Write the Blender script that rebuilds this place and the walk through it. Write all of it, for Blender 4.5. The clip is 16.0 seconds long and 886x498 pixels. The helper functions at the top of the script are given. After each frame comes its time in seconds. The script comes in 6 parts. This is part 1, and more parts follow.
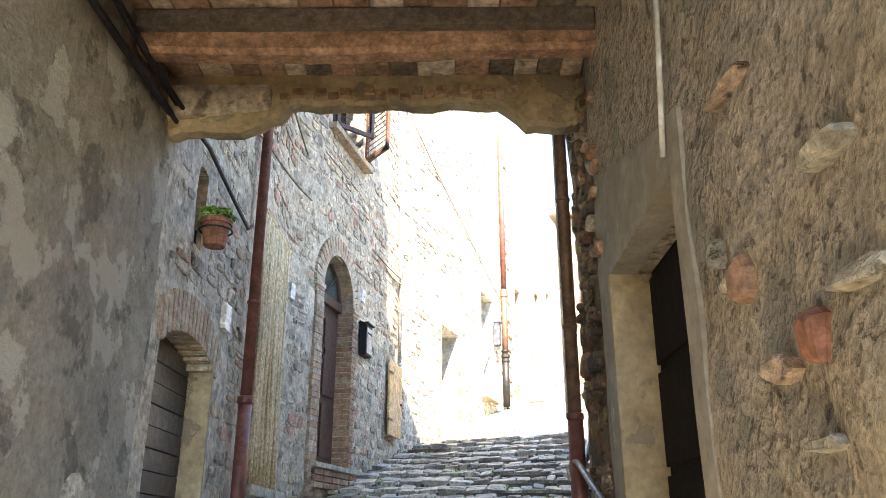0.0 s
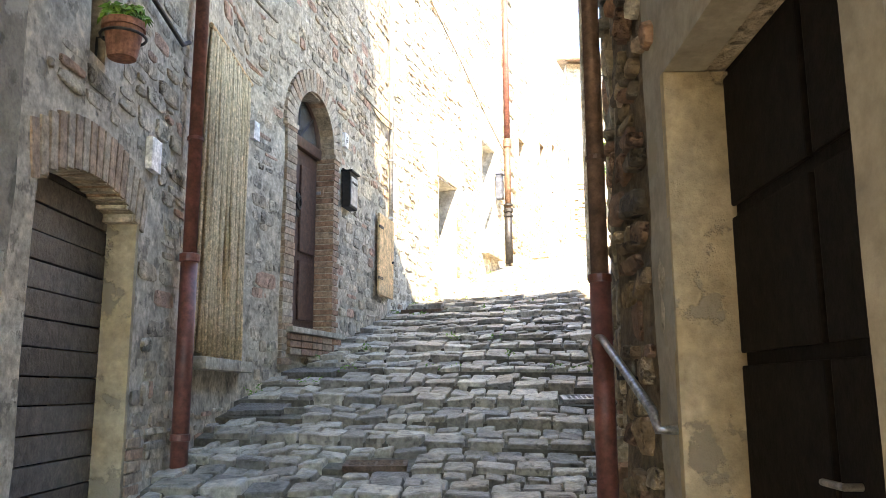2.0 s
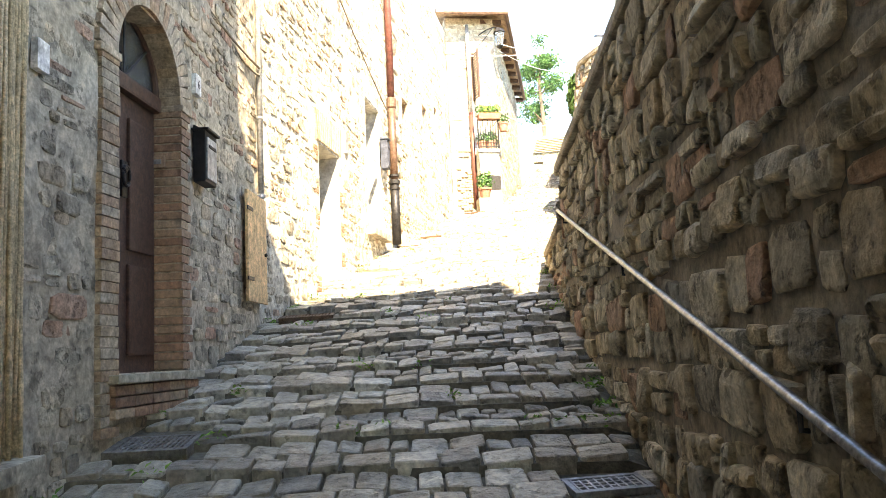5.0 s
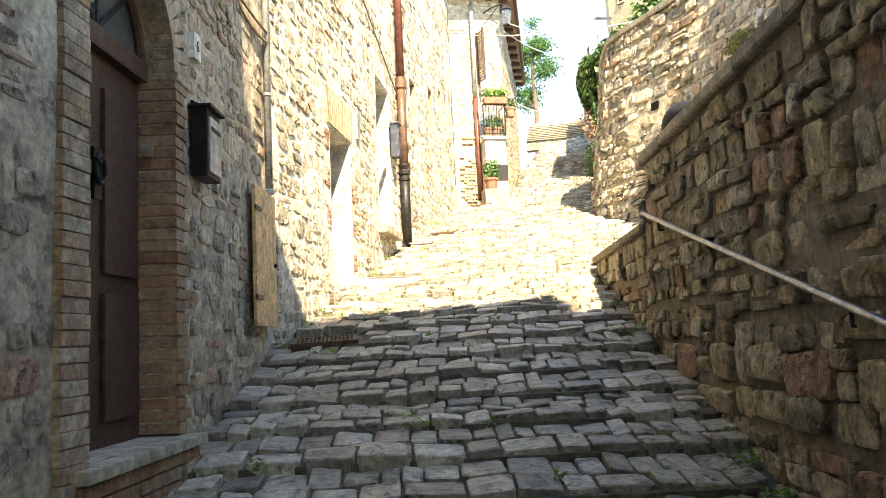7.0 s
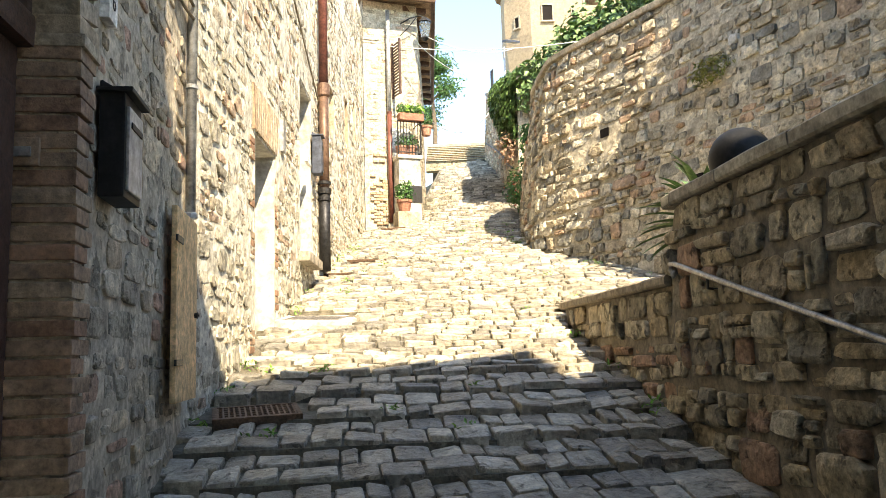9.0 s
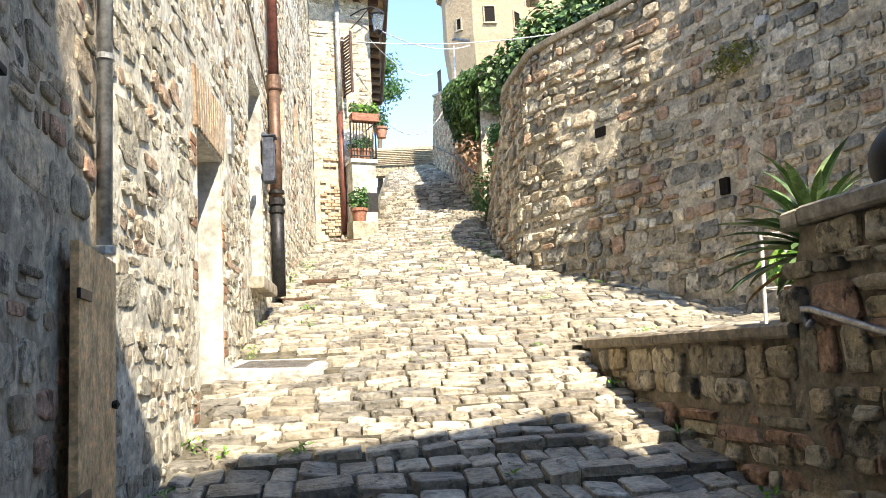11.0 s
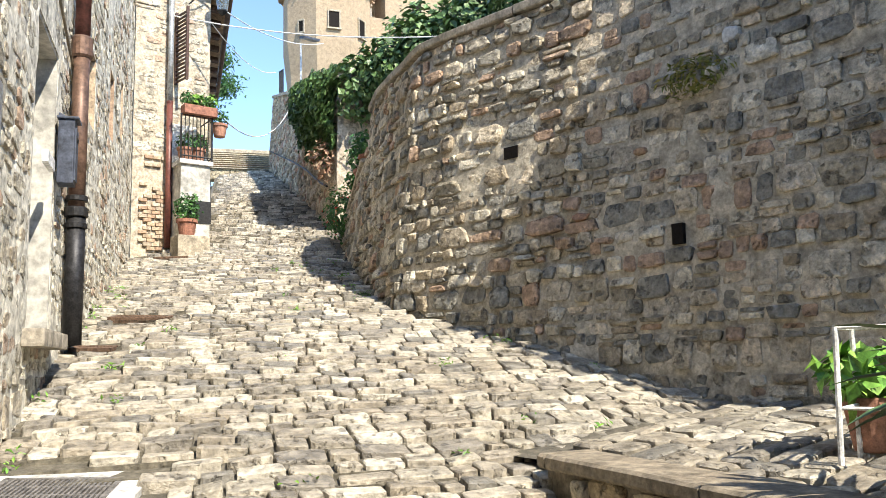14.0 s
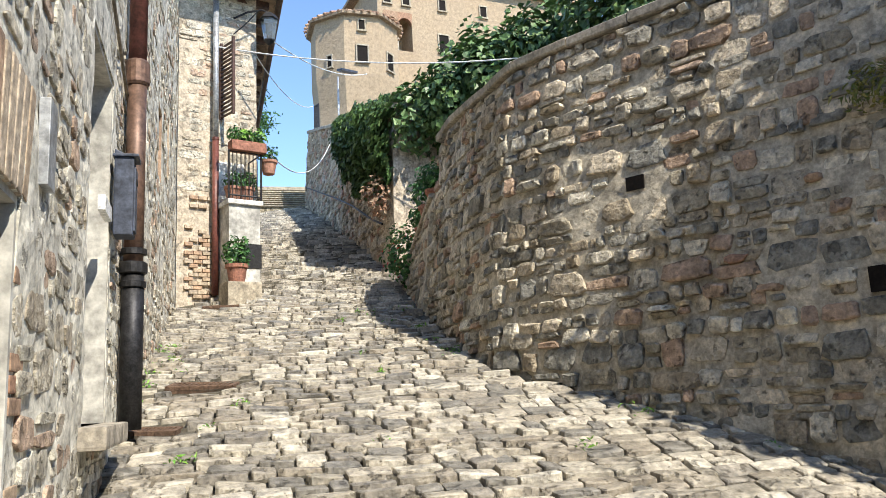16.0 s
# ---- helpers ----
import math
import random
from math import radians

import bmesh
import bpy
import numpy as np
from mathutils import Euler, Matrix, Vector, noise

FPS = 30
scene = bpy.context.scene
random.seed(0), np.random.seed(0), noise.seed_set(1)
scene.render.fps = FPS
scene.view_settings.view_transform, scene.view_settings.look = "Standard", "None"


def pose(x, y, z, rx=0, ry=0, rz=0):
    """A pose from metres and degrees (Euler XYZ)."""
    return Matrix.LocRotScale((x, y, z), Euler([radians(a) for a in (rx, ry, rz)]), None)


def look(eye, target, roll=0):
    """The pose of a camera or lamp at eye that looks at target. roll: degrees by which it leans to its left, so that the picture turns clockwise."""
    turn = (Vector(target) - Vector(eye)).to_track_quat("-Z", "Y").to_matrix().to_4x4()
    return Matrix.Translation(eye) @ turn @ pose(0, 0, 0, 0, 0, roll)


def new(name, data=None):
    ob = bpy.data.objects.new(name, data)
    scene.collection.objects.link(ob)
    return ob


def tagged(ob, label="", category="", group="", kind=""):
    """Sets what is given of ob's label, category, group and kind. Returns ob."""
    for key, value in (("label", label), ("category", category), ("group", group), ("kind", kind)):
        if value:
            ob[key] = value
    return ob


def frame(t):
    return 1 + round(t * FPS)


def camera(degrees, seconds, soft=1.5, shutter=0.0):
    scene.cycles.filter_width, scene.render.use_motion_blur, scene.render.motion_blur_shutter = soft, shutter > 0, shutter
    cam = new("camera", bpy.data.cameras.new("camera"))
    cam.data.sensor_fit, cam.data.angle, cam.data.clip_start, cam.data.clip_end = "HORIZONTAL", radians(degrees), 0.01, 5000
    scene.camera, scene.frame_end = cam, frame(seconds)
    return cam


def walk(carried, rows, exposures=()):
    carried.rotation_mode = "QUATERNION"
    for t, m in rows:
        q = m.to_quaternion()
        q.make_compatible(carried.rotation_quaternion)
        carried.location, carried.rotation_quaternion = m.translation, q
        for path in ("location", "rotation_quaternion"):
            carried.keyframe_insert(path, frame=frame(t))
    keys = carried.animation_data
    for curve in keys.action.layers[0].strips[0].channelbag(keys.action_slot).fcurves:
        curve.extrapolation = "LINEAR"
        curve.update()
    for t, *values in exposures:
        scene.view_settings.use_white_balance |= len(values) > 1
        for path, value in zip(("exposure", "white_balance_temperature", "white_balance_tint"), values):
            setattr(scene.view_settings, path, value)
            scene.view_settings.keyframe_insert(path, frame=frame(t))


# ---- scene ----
cam = camera(58.2, 16.0, soft=0.85)
PATH = [
    (0, (0.061, 0.275, 1.507), (0.043, 2.152, 2.196), -0.0),
    (0.5, (0.116, 0.504, 1.566), (0.123, 2.43, 2.103), 0.3),
    (1, (0.14, 0.79, 1.586), (0.133, 2.745, 2.01), 0.4),
    (1.5, (0.128, 1.097, 1.617), (0.098, 3.064, 1.976), 0.2),
    (2, (0.154, 1.55, 1.721), (0.126, 3.52, 2.067), -0.2),
    (2.5, (0.143, 1.975, 1.78), (0.177, 3.947, 2.108), -0.8),
    (2.6, (0.135, 2.038, 1.805), (0.192, 4.009, 2.141), 0.2),
    (3, (0.079, 2.439, 1.901), (0.206, 4.411, 2.21), -1.2),
    (3.5, (0.067, 2.853, 2.013), (0.277, 4.821, 2.305), -1.7),
    (4, (0.035, 3.266, 2.132), (0.292, 5.229, 2.414), -2.6),
    (4.2, (-0.04, 3.422, 2.158), (0.241, 5.382, 2.437), -2.9),
    (6.3, (-0.455, 5.128, 2.628), (-0.091, 7.081, 2.86), -2.6),
    (6.5, (-0.514, 5.274, 2.63), (-0.147, 7.226, 2.864), -2.8),
    (7, (-0.607, 5.68, 2.767), (-0.219, 7.629, 2.992), -2.7),
    (7.5, (-0.729, 6.013, 2.819), (-0.277, 7.95, 3.034), -2.7),
    (8, (-0.876, 6.402, 2.957), (-0.338, 8.316, 3.179), -2.5),
    (8.5, (-0.9, 6.826, 3.077), (-0.28, 8.712, 3.319), -1.9),
    (9, (-0.928, 7.224, 3.16), (-0.25, 9.088, 3.418), -1.7),
    (9.2, (-0.95, 7.368, 3.216), (-0.258, 9.226, 3.479), -1.8),
    (11.3, (-0.731, 9.081, 3.637), (0.101, 10.88, 3.9), -3.0),
    (11.5, (-0.675, 9.228, 3.694), (0.161, 11.025, 3.959), -2.8),
    (12, (-0.61, 9.551, 3.757), (0.277, 11.325, 4.015), -2.5),
    (12.5, (-0.564, 9.883, 3.849), (0.41, 11.611, 4.102), -2.0),
    (13, (-0.433, 10.233, 3.923), (0.636, 11.902, 4.19), -1.6),
    (13.5, (-0.294, 10.565, 4.014), (0.869, 12.169, 4.29), -1.3),
    (14, (-0.252, 10.978, 4.144), (0.946, 12.556, 4.419), -1.6),
    (14.5, (-0.186, 11.445, 4.208), (1.006, 13.03, 4.475), -2.2),
    (15, (-0.164, 11.859, 4.332), (1.023, 13.446, 4.6), -2.7),
    (15.5, (-0.182, 12.15, 4.425), (0.988, 13.744, 4.72), -2.9),
    (16, (-0.149, 12.368, 4.506), (0.995, 13.97, 4.861), -2.7),
]
EXPOSURES = [(0, 4.05, 8200, 12), (1, 3.88, 8300, 12), (2.5, 4.05, 9300, 14), (3.5, 3.95, 9500, 14), (4, 3.75, 9600, 14), (6.3, 3.1, 10100, 9), (7, 2.78, 10100, 9), (9, 2.36, 9100, 9), (11.3, 1.98, 7500, 9), (12.5, 1.82, 7200, 9), (14, 1.62, 7000, 9), (16, 1.3, 6800, 9)]
walk(cam, [(t, look(eye, target, roll)) for t, eye, target, roll in PATH], EXPOSURES)

# ---- light ----
world = bpy.data.worlds.new("sky")
scene.world = world
world.use_nodes = True
wn = world.node_tree
sky = wn.nodes.new("ShaderNodeTexSky")
sky.sky_type, sky.sun_disc = "NISHITA", False
TO_SUN = Vector((0.07, -0.95, 1.0)).normalized()
sky.air_density, sky.dust_density, sky.ozone_density = 0.8, 0.0, 5.0
sky.sun_elevation = math.asin(TO_SUN.z)
sky.sun_rotation = math.atan2(TO_SUN.x, TO_SUN.y)
wn.links.new(sky.outputs[0], wn.nodes["Background"].inputs[0])
wn.nodes["Background"].inputs[1].default_value = 0.15
sun = new("sun", bpy.data.lights.new("sun", "SUN"))
sun.data.energy, sun.data.angle, sun.data.color = 3.2, radians(0.5), (1.0, 0.955, 0.88)
sun.matrix_world = look(TO_SUN * 60, (0, 0, 0))


# ---- small tools ----
def clamp01(t):
    return max(0.0, min(1.0, t))


def smooth01(t):
    t = clamp01(t)
    return t * t * (3 - 2 * t)


def n3(x, y, z, f=1.0):
    return noise.noise(Vector((x * f, y * f, z * f)))


def mesh_ob(name, verts, faces, mat, parent=None, label="", smooth=False):
    me = bpy.data.meshes.new(name)
    me.from_pydata(verts, [], faces)
    me.materials.append(mat)
    if smooth:
        me.polygons.foreach_set("use_smooth", [True] * len(me.polygons))
    me.update()
    ob = new(name, me)
    if parent:
        ob.parent = parent
    if label:
        tagged(ob, label)
    return ob


def part(name, bm, mat, parent=None, label="", smooth=False):
    bmesh.ops.recalc_face_normals(bm, faces=bm.faces)
    me = bpy.data.meshes.new(name)
    bm.to_mesh(me)
    bm.free()
    me.materials.append(mat)
    if smooth:
        me.polygons.foreach_set("use_smooth", [True] * len(me.polygons))
    ob = new(name, me)
    if parent:
        ob.parent = parent
    if label:
        tagged(ob, label)
    return ob


def thing(name, label, category, m=None, group="", kind=""):
    ob = new(name)
    ob.empty_display_size = 0.1
    if m is not None:
        ob.matrix_world = m
    return tagged(ob, label, category, group, kind)


def box(bm, x0, x1, y0, y1, z0, z1, bevel=0.0, m=None):
    r = bmesh.ops.create_cube(bm, size=1.0)
    vs = r["verts"]
    for v in vs:
        v.co = Vector(((x0 + x1) / 2 + v.co.x * (x1 - x0), (y0 + y1) / 2 + v.co.y * (y1 - y0), (z0 + z1) / 2 + v.co.z * (z1 - z0)))
        if m is not None:
            v.co = m @ v.co
    if bevel:
        es = list({e for v in vs for e in v.link_edges})
        bmesh.ops.bevel(bm, geom=es, offset=bevel, segments=2, profile=0.7, affect="EDGES")
    return bm


def lathe(bm, profile, n=20, m=None):
    rings = []
    for r, z in profile:
        ring = []
        for k in range(n):
            a = 2 * math.pi * k / n
            co = Vector((r * math.cos(a), r * math.sin(a), z))
            ring.append(bm.verts.new(m @ co if m is not None else co))
        rings.append(ring)
    for a, b in zip(rings, rings[1:]):
        for k in range(n):
            bm.faces.new((a[k], a[(k + 1) % n], b[(k + 1) % n], b[k]))
    bm.faces.new(rings[0][::-1])
    bm.faces.new(rings[-1])
    return bm


def tube(bm, pts, r, n=10):
    pts = [Vector(p) for p in pts]
    rings = []
    for i, p in enumerate(pts):
        d = (pts[min(i + 1, len(pts) - 1)] - pts[max(i - 1, 0)]).normalized()
        ref = Vector((0, 0, 1)) if abs(d.z) < 0.9 else Vector((1, 0, 0))
        a = d.cross(ref).normalized()
        b = d.cross(a).normalized()
        rr = r[i] if isinstance(r, (list, tuple)) else r
        rings.append([bm.verts.new(p + rr * (math.cos(2 * math.pi * k / n) * a + math.sin(2 * math.pi * k / n) * b)) for k in range(n)])
    for p, q in zip(rings, rings[1:]):
        for k in range(n):
            bm.faces.new((p[k], p[(k + 1) % n], q[(k + 1) % n], q[k]))
    bm.faces.new(rings[0][::-1])
    bm.faces.new(rings[-1])
    return bm


def bez(a, b, sag, n=12):
    a, b = Vector(a), Vector(b)
    return [a.lerp(b, i / n) - Vector((0, 0, sag * 4 * (i / n) * (1 - i / n))) for i in range(n + 1)]


# ---- materials ----
def material(name, stops, rough=0.85, metal=0.0, grain=40.0, stain=1.2, bump=0.4, grain_mix=0.42, stain_mix=0.5, stain_col=None, pieces=True, dist=0.01, spec=0.35, pebble=0.0, patch_col=None, patch_scale=1.6, patch_at=0.56, pit=0.0, pit_scale=14.0, pit_at=0.58):
    """Piece-to-piece colours from stops, with stains at a large scale and grain at a fine one."""
    mat = bpy.data.materials.new(name)
    mat.use_nodes = True
    nt = mat.node_tree
    nd, ln = nt.nodes, nt.links
    bsdf = nd["Principled BSDF"]
    bsdf.inputs["Metallic"].default_value = metal
    bsdf.inputs["Specular IOR Level"].default_value = spec
    geo = nd.new("ShaderNodeNewGeometry")
    pos = geo.outputs["Position"]
    big = nd.new("ShaderNodeTexNoise")
    big.inputs["Scale"].default_value, big.inputs["Detail"].default_value, big.inputs["Roughness"].default_value = stain, 6.0, 0.62
    fine = nd.new("ShaderNodeTexNoise")
    fine.inputs["Scale"].default_value, fine.inputs["Detail"].default_value, fine.inputs["Roughness"].default_value = grain, 7.0, 0.65
    ln.new(pos, big.inputs["Vector"])
    ln.new(pos, fine.inputs["Vector"])
    ramp = nd.new("ShaderNodeValToRGB")
    cr = ramp.color_ramp
    while len(cr.elements) < len(stops):
        cr.elements.new(0.5)
    for k, c in enumerate(stops):
        cr.elements[k].position = k / len(stops) if pieces else k / max(1, len(stops) - 1)
        cr.elements[k].color = (*c, 1)
    if pieces:
        cr.interpolation = "CONSTANT"
        oi = nd.new("ShaderNodeObjectInfo")
        add = nd.new("ShaderNodeMath")
        add.operation = "ADD"
        fr = nd.new("ShaderNodeMath")
        fr.operation = "FRACT"
        ln.new(oi.outputs["Random"], add.inputs[0])
        ln.new(geo.outputs["Random Per Island"], add.inputs[1])
        ln.new(add.outputs[0], fr.inputs[0])
        ln.new(fr.outputs[0], ramp.inputs["Fac"])
    else:
        mr = nd.new("ShaderNodeMapRange")
        mr.inputs[1].default_value, mr.inputs[2].default_value = 0.3, 0.7
        ln.new(big.outputs["Fac"], mr.inputs[0])
        ln.new(mr.outputs[0], ramp.inputs["Fac"])
    s1 = nd.new("ShaderNodeMix")
    s1.data_type, s1.blend_type = "RGBA", "MIX"
    sm = nd.new("ShaderNodeMapRange")
    sm.inputs[1].default_value, sm.inputs[2].default_value, sm.inputs[4].default_value = 0.45, 0.72, stain_mix
    ln.new(big.outputs["Fac"], sm.inputs[0])
    ln.new(sm.outputs[0], s1.inputs[0])
    ln.new(ramp.outputs["Color"], s1.inputs[6])
    dark = stain_col or tuple(0.5 * sum(c[k] for c in stops) / len(stops) for k in range(3))
    s1.inputs[7].default_value = (*dark, 1)
    s2 = nd.new("ShaderNodeMix")
    s2.data_type, s2.blend_type = "RGBA", "MULTIPLY"
    s2.inputs[0].default_value = 1.0
    gm = nd.new("ShaderNodeMapRange")
    gm.inputs[1].default_value, gm.inputs[2].default_value = 0.3, 0.7
    gm.inputs[3].default_value, gm.inputs[4].default_value = 1 - grain_mix, 1 + grain_mix
    ln.new(fine.outputs["Fac"], gm.inputs[0])
    ln.new(s1.outputs[2], s2.inputs[6])
    ln.new(gm.outputs[0], s2.inputs[7])
    mid = nd.new("ShaderNodeTexNoise")
    mid.inputs["Scale"].default_value, mid.inputs["Detail"].default_value, mid.inputs["Roughness"].default_value = grain * 0.3, 5.0, 0.6
    ln.new(pos, mid.inputs["Vector"])
    s3 = nd.new("ShaderNodeMix")
    s3.data_type, s3.blend_type = "RGBA", "MULTIPLY"
    s3.inputs[0].default_value = 1.0
    mm = nd.new("ShaderNodeMapRange")
    mm.inputs[1].default_value, mm.inputs[2].default_value = 0.32, 0.68
    mm.inputs[3].default_value, mm.inputs[4].default_value = 1 - grain_mix, 1 + grain_mix * 0.8
    ln.new(mid.outputs["Fac"], mm.inputs[0])
    ln.new(s2.outputs[2], s3.inputs[6])
    ln.new(mm.outputs[0], s3.inputs[7])
    colour, relief = s3.outputs[2], []

    def worn(scale, at, tint, soft_edge, seed):
        off = nd.new("ShaderNodeVectorMath")
        off.operation = "ADD"
        off.inputs[1].default_value = (seed, seed * 0.7, seed * 1.3)
        ln.new(pos, off.inputs[0])
        tex = nd.new("ShaderNodeTexNoise")
        tex.inputs["Scale"].default_value, tex.inputs["Detail"].default_value, tex.inputs["Roughness"].default_value = scale, 6.0, 0.6
        ln.new(off.outputs[0], tex.inputs["Vector"])
        edge = nd.new("ShaderNodeMapRange")
        edge.inputs[1].default_value, edge.inputs[2].default_value = at, at + soft_edge
        ln.new(tex.outputs["Fac"], edge.inputs[0])
        mx = nd.new("ShaderNodeMix")
        mx.data_type, mx.blend_type = "RGBA", "MIX" if len(tint) == 3 else "MULTIPLY"
        mx.inputs[7].default_value = (*tint, 1) if len(tint) == 3 else (tint[0], tint[0], tint[0], 1)
        ln.new(edge.outputs[0], mx.inputs[0])
        ln.new(colour, mx.inputs[6])
        relief.append(edge.outputs[0])
        return mx.outputs[2]

    if patch_col:
        mixed = worn(patch_scale, patch_at, patch_col, 0.025, 4.0)
        keep = nd.new("ShaderNodeMix")
        keep.data_type, keep.blend_type = "RGBA", "MIX"
        keep.inputs[0].default_value = 0.8
        ln.new(colour, keep.inputs[6])
        ln.new(mixed, keep.inputs[7])
        colour = keep.outputs[2]
    # pits: hollows in the bump, their inner shade also darkened into the colour
    if pit:
        colour = worn(pit_scale, pit_at, (1 - pit,), 0.05, 9.0)
    ln.new(colour, bsdf.inputs["Base Color"])
    rr = nd.new("ShaderNodeMapRange")
    rr.inputs[3].default_value, rr.inputs[4].default_value = max(0.02, rough - 0.1), min(1.0, rough + 0.1)
    ln.new(fine.outputs["Fac"], rr.inputs[0])
    ln.new(rr.outputs[0], bsdf.inputs["Roughness"])
    if bump:
        sumh = nd.new("ShaderNodeMath")
        sumh.operation = "MULTIPLY_ADD"
        sumh.inputs[1].default_value = 1.6
        ln.new(mid.outputs["Fac"], sumh.inputs[0])
        ln.new(fine.outputs["Fac"], sumh.inputs[2])
        bp = nd.new("ShaderNodeBump")
        bp.inputs["Strength"].default_value, bp.inputs["Distance"].default_value = bump, dist
        height = sumh.outputs[0]
        if pebble:
            vor = nd.new("ShaderNodeTexVoronoi")
            vor.inputs["Scale"].default_value = pebble
            vor.feature = "SMOOTH_F1"
            ln.new(pos, vor.inputs["Vector"])
            sub = nd.new("ShaderNodeMath")
            sub.operation = "MULTIPLY_ADD"
            sub.inputs[1].default_value = -1.3
            ln.new(vor.outputs["Distance"], sub.inputs[0])
            ln.new(height, sub.inputs[2])
            height = sub.outputs[0]
        for edge in relief:
            low = nd.new("ShaderNodeMath")
            low.operation = "MULTIPLY_ADD"
            low.inputs[1].default_value = -0.9
            ln.new(edge, low.inputs[0])
            ln.new(height, low.inputs[2])
            height = low.outputs[0]
        ln.new(height, bp.inputs["Height"])
        ln.new(bp.outputs[0], bsdf.inputs["Normal"])
    return mat


M_RUBBLE = material("rubble_stone", [(0.54, 0.48, 0.375), (0.46, 0.425, 0.34), (0.62, 0.575, 0.47), (0.42, 0.385, 0.31), (0.58, 0.52, 0.41), (0.48, 0.41, 0.31), (0.56, 0.52, 0.43), (0.51, 0.37, 0.27)], bump=1.0, grain=26, dist=0.035, pit=0.4, pit_scale=12.0, pit_at=0.59)
M_RUBBLE_GREY = material("grey_rubble_stone", [(0.528, 0.462, 0.352), (0.33, 0.303, 0.242), (0.682, 0.616, 0.484), (0.418, 0.341, 0.237), (0.572, 0.517, 0.407), (0.264, 0.253, 0.215), (0.638, 0.539, 0.396), (0.462, 0.319, 0.22), (0.374, 0.325, 0.237)], bump=1.0, grain=26, dist=0.035, pit=0.45, pit_scale=9.0, pit_at=0.58)
# warm tint puts the shaded walls' bounced light into the stone colour
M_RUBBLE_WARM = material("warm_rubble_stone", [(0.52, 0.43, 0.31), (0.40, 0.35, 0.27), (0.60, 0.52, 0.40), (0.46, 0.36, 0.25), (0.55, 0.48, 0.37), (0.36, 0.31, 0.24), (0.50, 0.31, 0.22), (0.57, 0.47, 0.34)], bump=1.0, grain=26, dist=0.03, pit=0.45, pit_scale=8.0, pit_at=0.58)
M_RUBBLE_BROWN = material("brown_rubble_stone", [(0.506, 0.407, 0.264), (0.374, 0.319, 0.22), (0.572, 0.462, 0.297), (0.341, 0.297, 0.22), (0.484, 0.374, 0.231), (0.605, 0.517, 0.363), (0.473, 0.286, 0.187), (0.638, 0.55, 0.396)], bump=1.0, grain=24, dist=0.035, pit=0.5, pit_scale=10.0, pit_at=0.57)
# corner stone and its mortar: brown, with the unlit corner's shade in the colour
M_RUBBLE_SHADED = material("shaded_brown_stone", [(0.27, 0.19, 0.115), (0.19, 0.14, 0.09), (0.32, 0.235, 0.14), (0.15, 0.12, 0.085), (0.34, 0.255, 0.16), (0.25, 0.15, 0.10)], bump=1.0, grain=24, dist=0.04, pit=0.55, pit_scale=9.0, pit_at=0.55)
M_MORTAR_SHADED = material("shaded_corner_mortar", [(0.14, 0.105, 0.07), (0.238, 0.175, 0.112)], pieces=False, bump=1.0, grain=25, dist=0.04, stain=3)
# warmed likewise, for light bounced onto the shaded house wall
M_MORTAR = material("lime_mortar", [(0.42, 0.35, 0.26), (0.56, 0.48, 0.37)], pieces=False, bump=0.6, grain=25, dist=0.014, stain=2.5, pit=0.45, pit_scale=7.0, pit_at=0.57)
M_MORTAR_MID = material("grey_joint_mortar", [(0.40, 0.35, 0.26), (0.54, 0.48, 0.375)], pieces=False, bump=0.6, grain=25, dist=0.014, stain=2.5)
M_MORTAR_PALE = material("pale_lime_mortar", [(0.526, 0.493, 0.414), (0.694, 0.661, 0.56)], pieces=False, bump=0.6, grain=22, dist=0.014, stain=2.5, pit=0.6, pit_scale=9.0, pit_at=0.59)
M_MORTAR_DARK = material("dark_joint_mortar", [(0.20, 0.165, 0.12), (0.31, 0.26, 0.19)], pieces=False, bump=0.6, grain=25, dist=0.014, stain=3)
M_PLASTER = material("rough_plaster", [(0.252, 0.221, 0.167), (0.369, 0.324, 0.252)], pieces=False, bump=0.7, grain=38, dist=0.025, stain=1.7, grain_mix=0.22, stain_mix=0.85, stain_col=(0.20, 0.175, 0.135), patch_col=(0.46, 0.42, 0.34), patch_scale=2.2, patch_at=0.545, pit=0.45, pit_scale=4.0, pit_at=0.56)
M_PLASTER_ROUGH = material("pebbly_plaster", [(0.482, 0.409, 0.308), (0.627, 0.538, 0.414)], pieces=False, bump=1.0, grain=55, dist=0.035, stain=1.8, grain_mix=0.3, stain_mix=0.7, stain_col=(0.27, 0.235, 0.18), pebble=30.0, patch_col=(0.34, 0.31, 0.25), patch_scale=1.3, patch_at=0.54, pit=0.5, pit_scale=16.0, pit_at=0.59)
M_SMOOTH = material("smooth_grey_plaster", [(0.44, 0.42, 0.37), (0.54, 0.52, 0.46)], pieces=False, bump=0.15, grain=12, stain=1.6)
M_OCHRE = material("ochre_plaster", [(0.33, 0.25, 0.145), (0.42, 0.325, 0.20)], pieces=False, bump=0.5, grain_mix=0.25, grain=20, stain=2.0, stain_col=(0.36, 0.31, 0.22), patch_col=(0.22, 0.185, 0.13), patch_scale=3.2, patch_at=0.55, dist=0.02)
M_SETT = material("paving_stone", [(0.40, 0.355, 0.28), (0.24, 0.215, 0.175), (0.46, 0.415, 0.33), (0.33, 0.29, 0.225), (0.20, 0.185, 0.155), (0.38, 0.34, 0.265), (0.52, 0.475, 0.385), (0.29, 0.25, 0.19)], rough=0.42, bump=0.9, grain=26, dist=0.018, stain=2.0, spec=0.5, pit=0.35, pit_scale=13.0, pit_at=0.58)
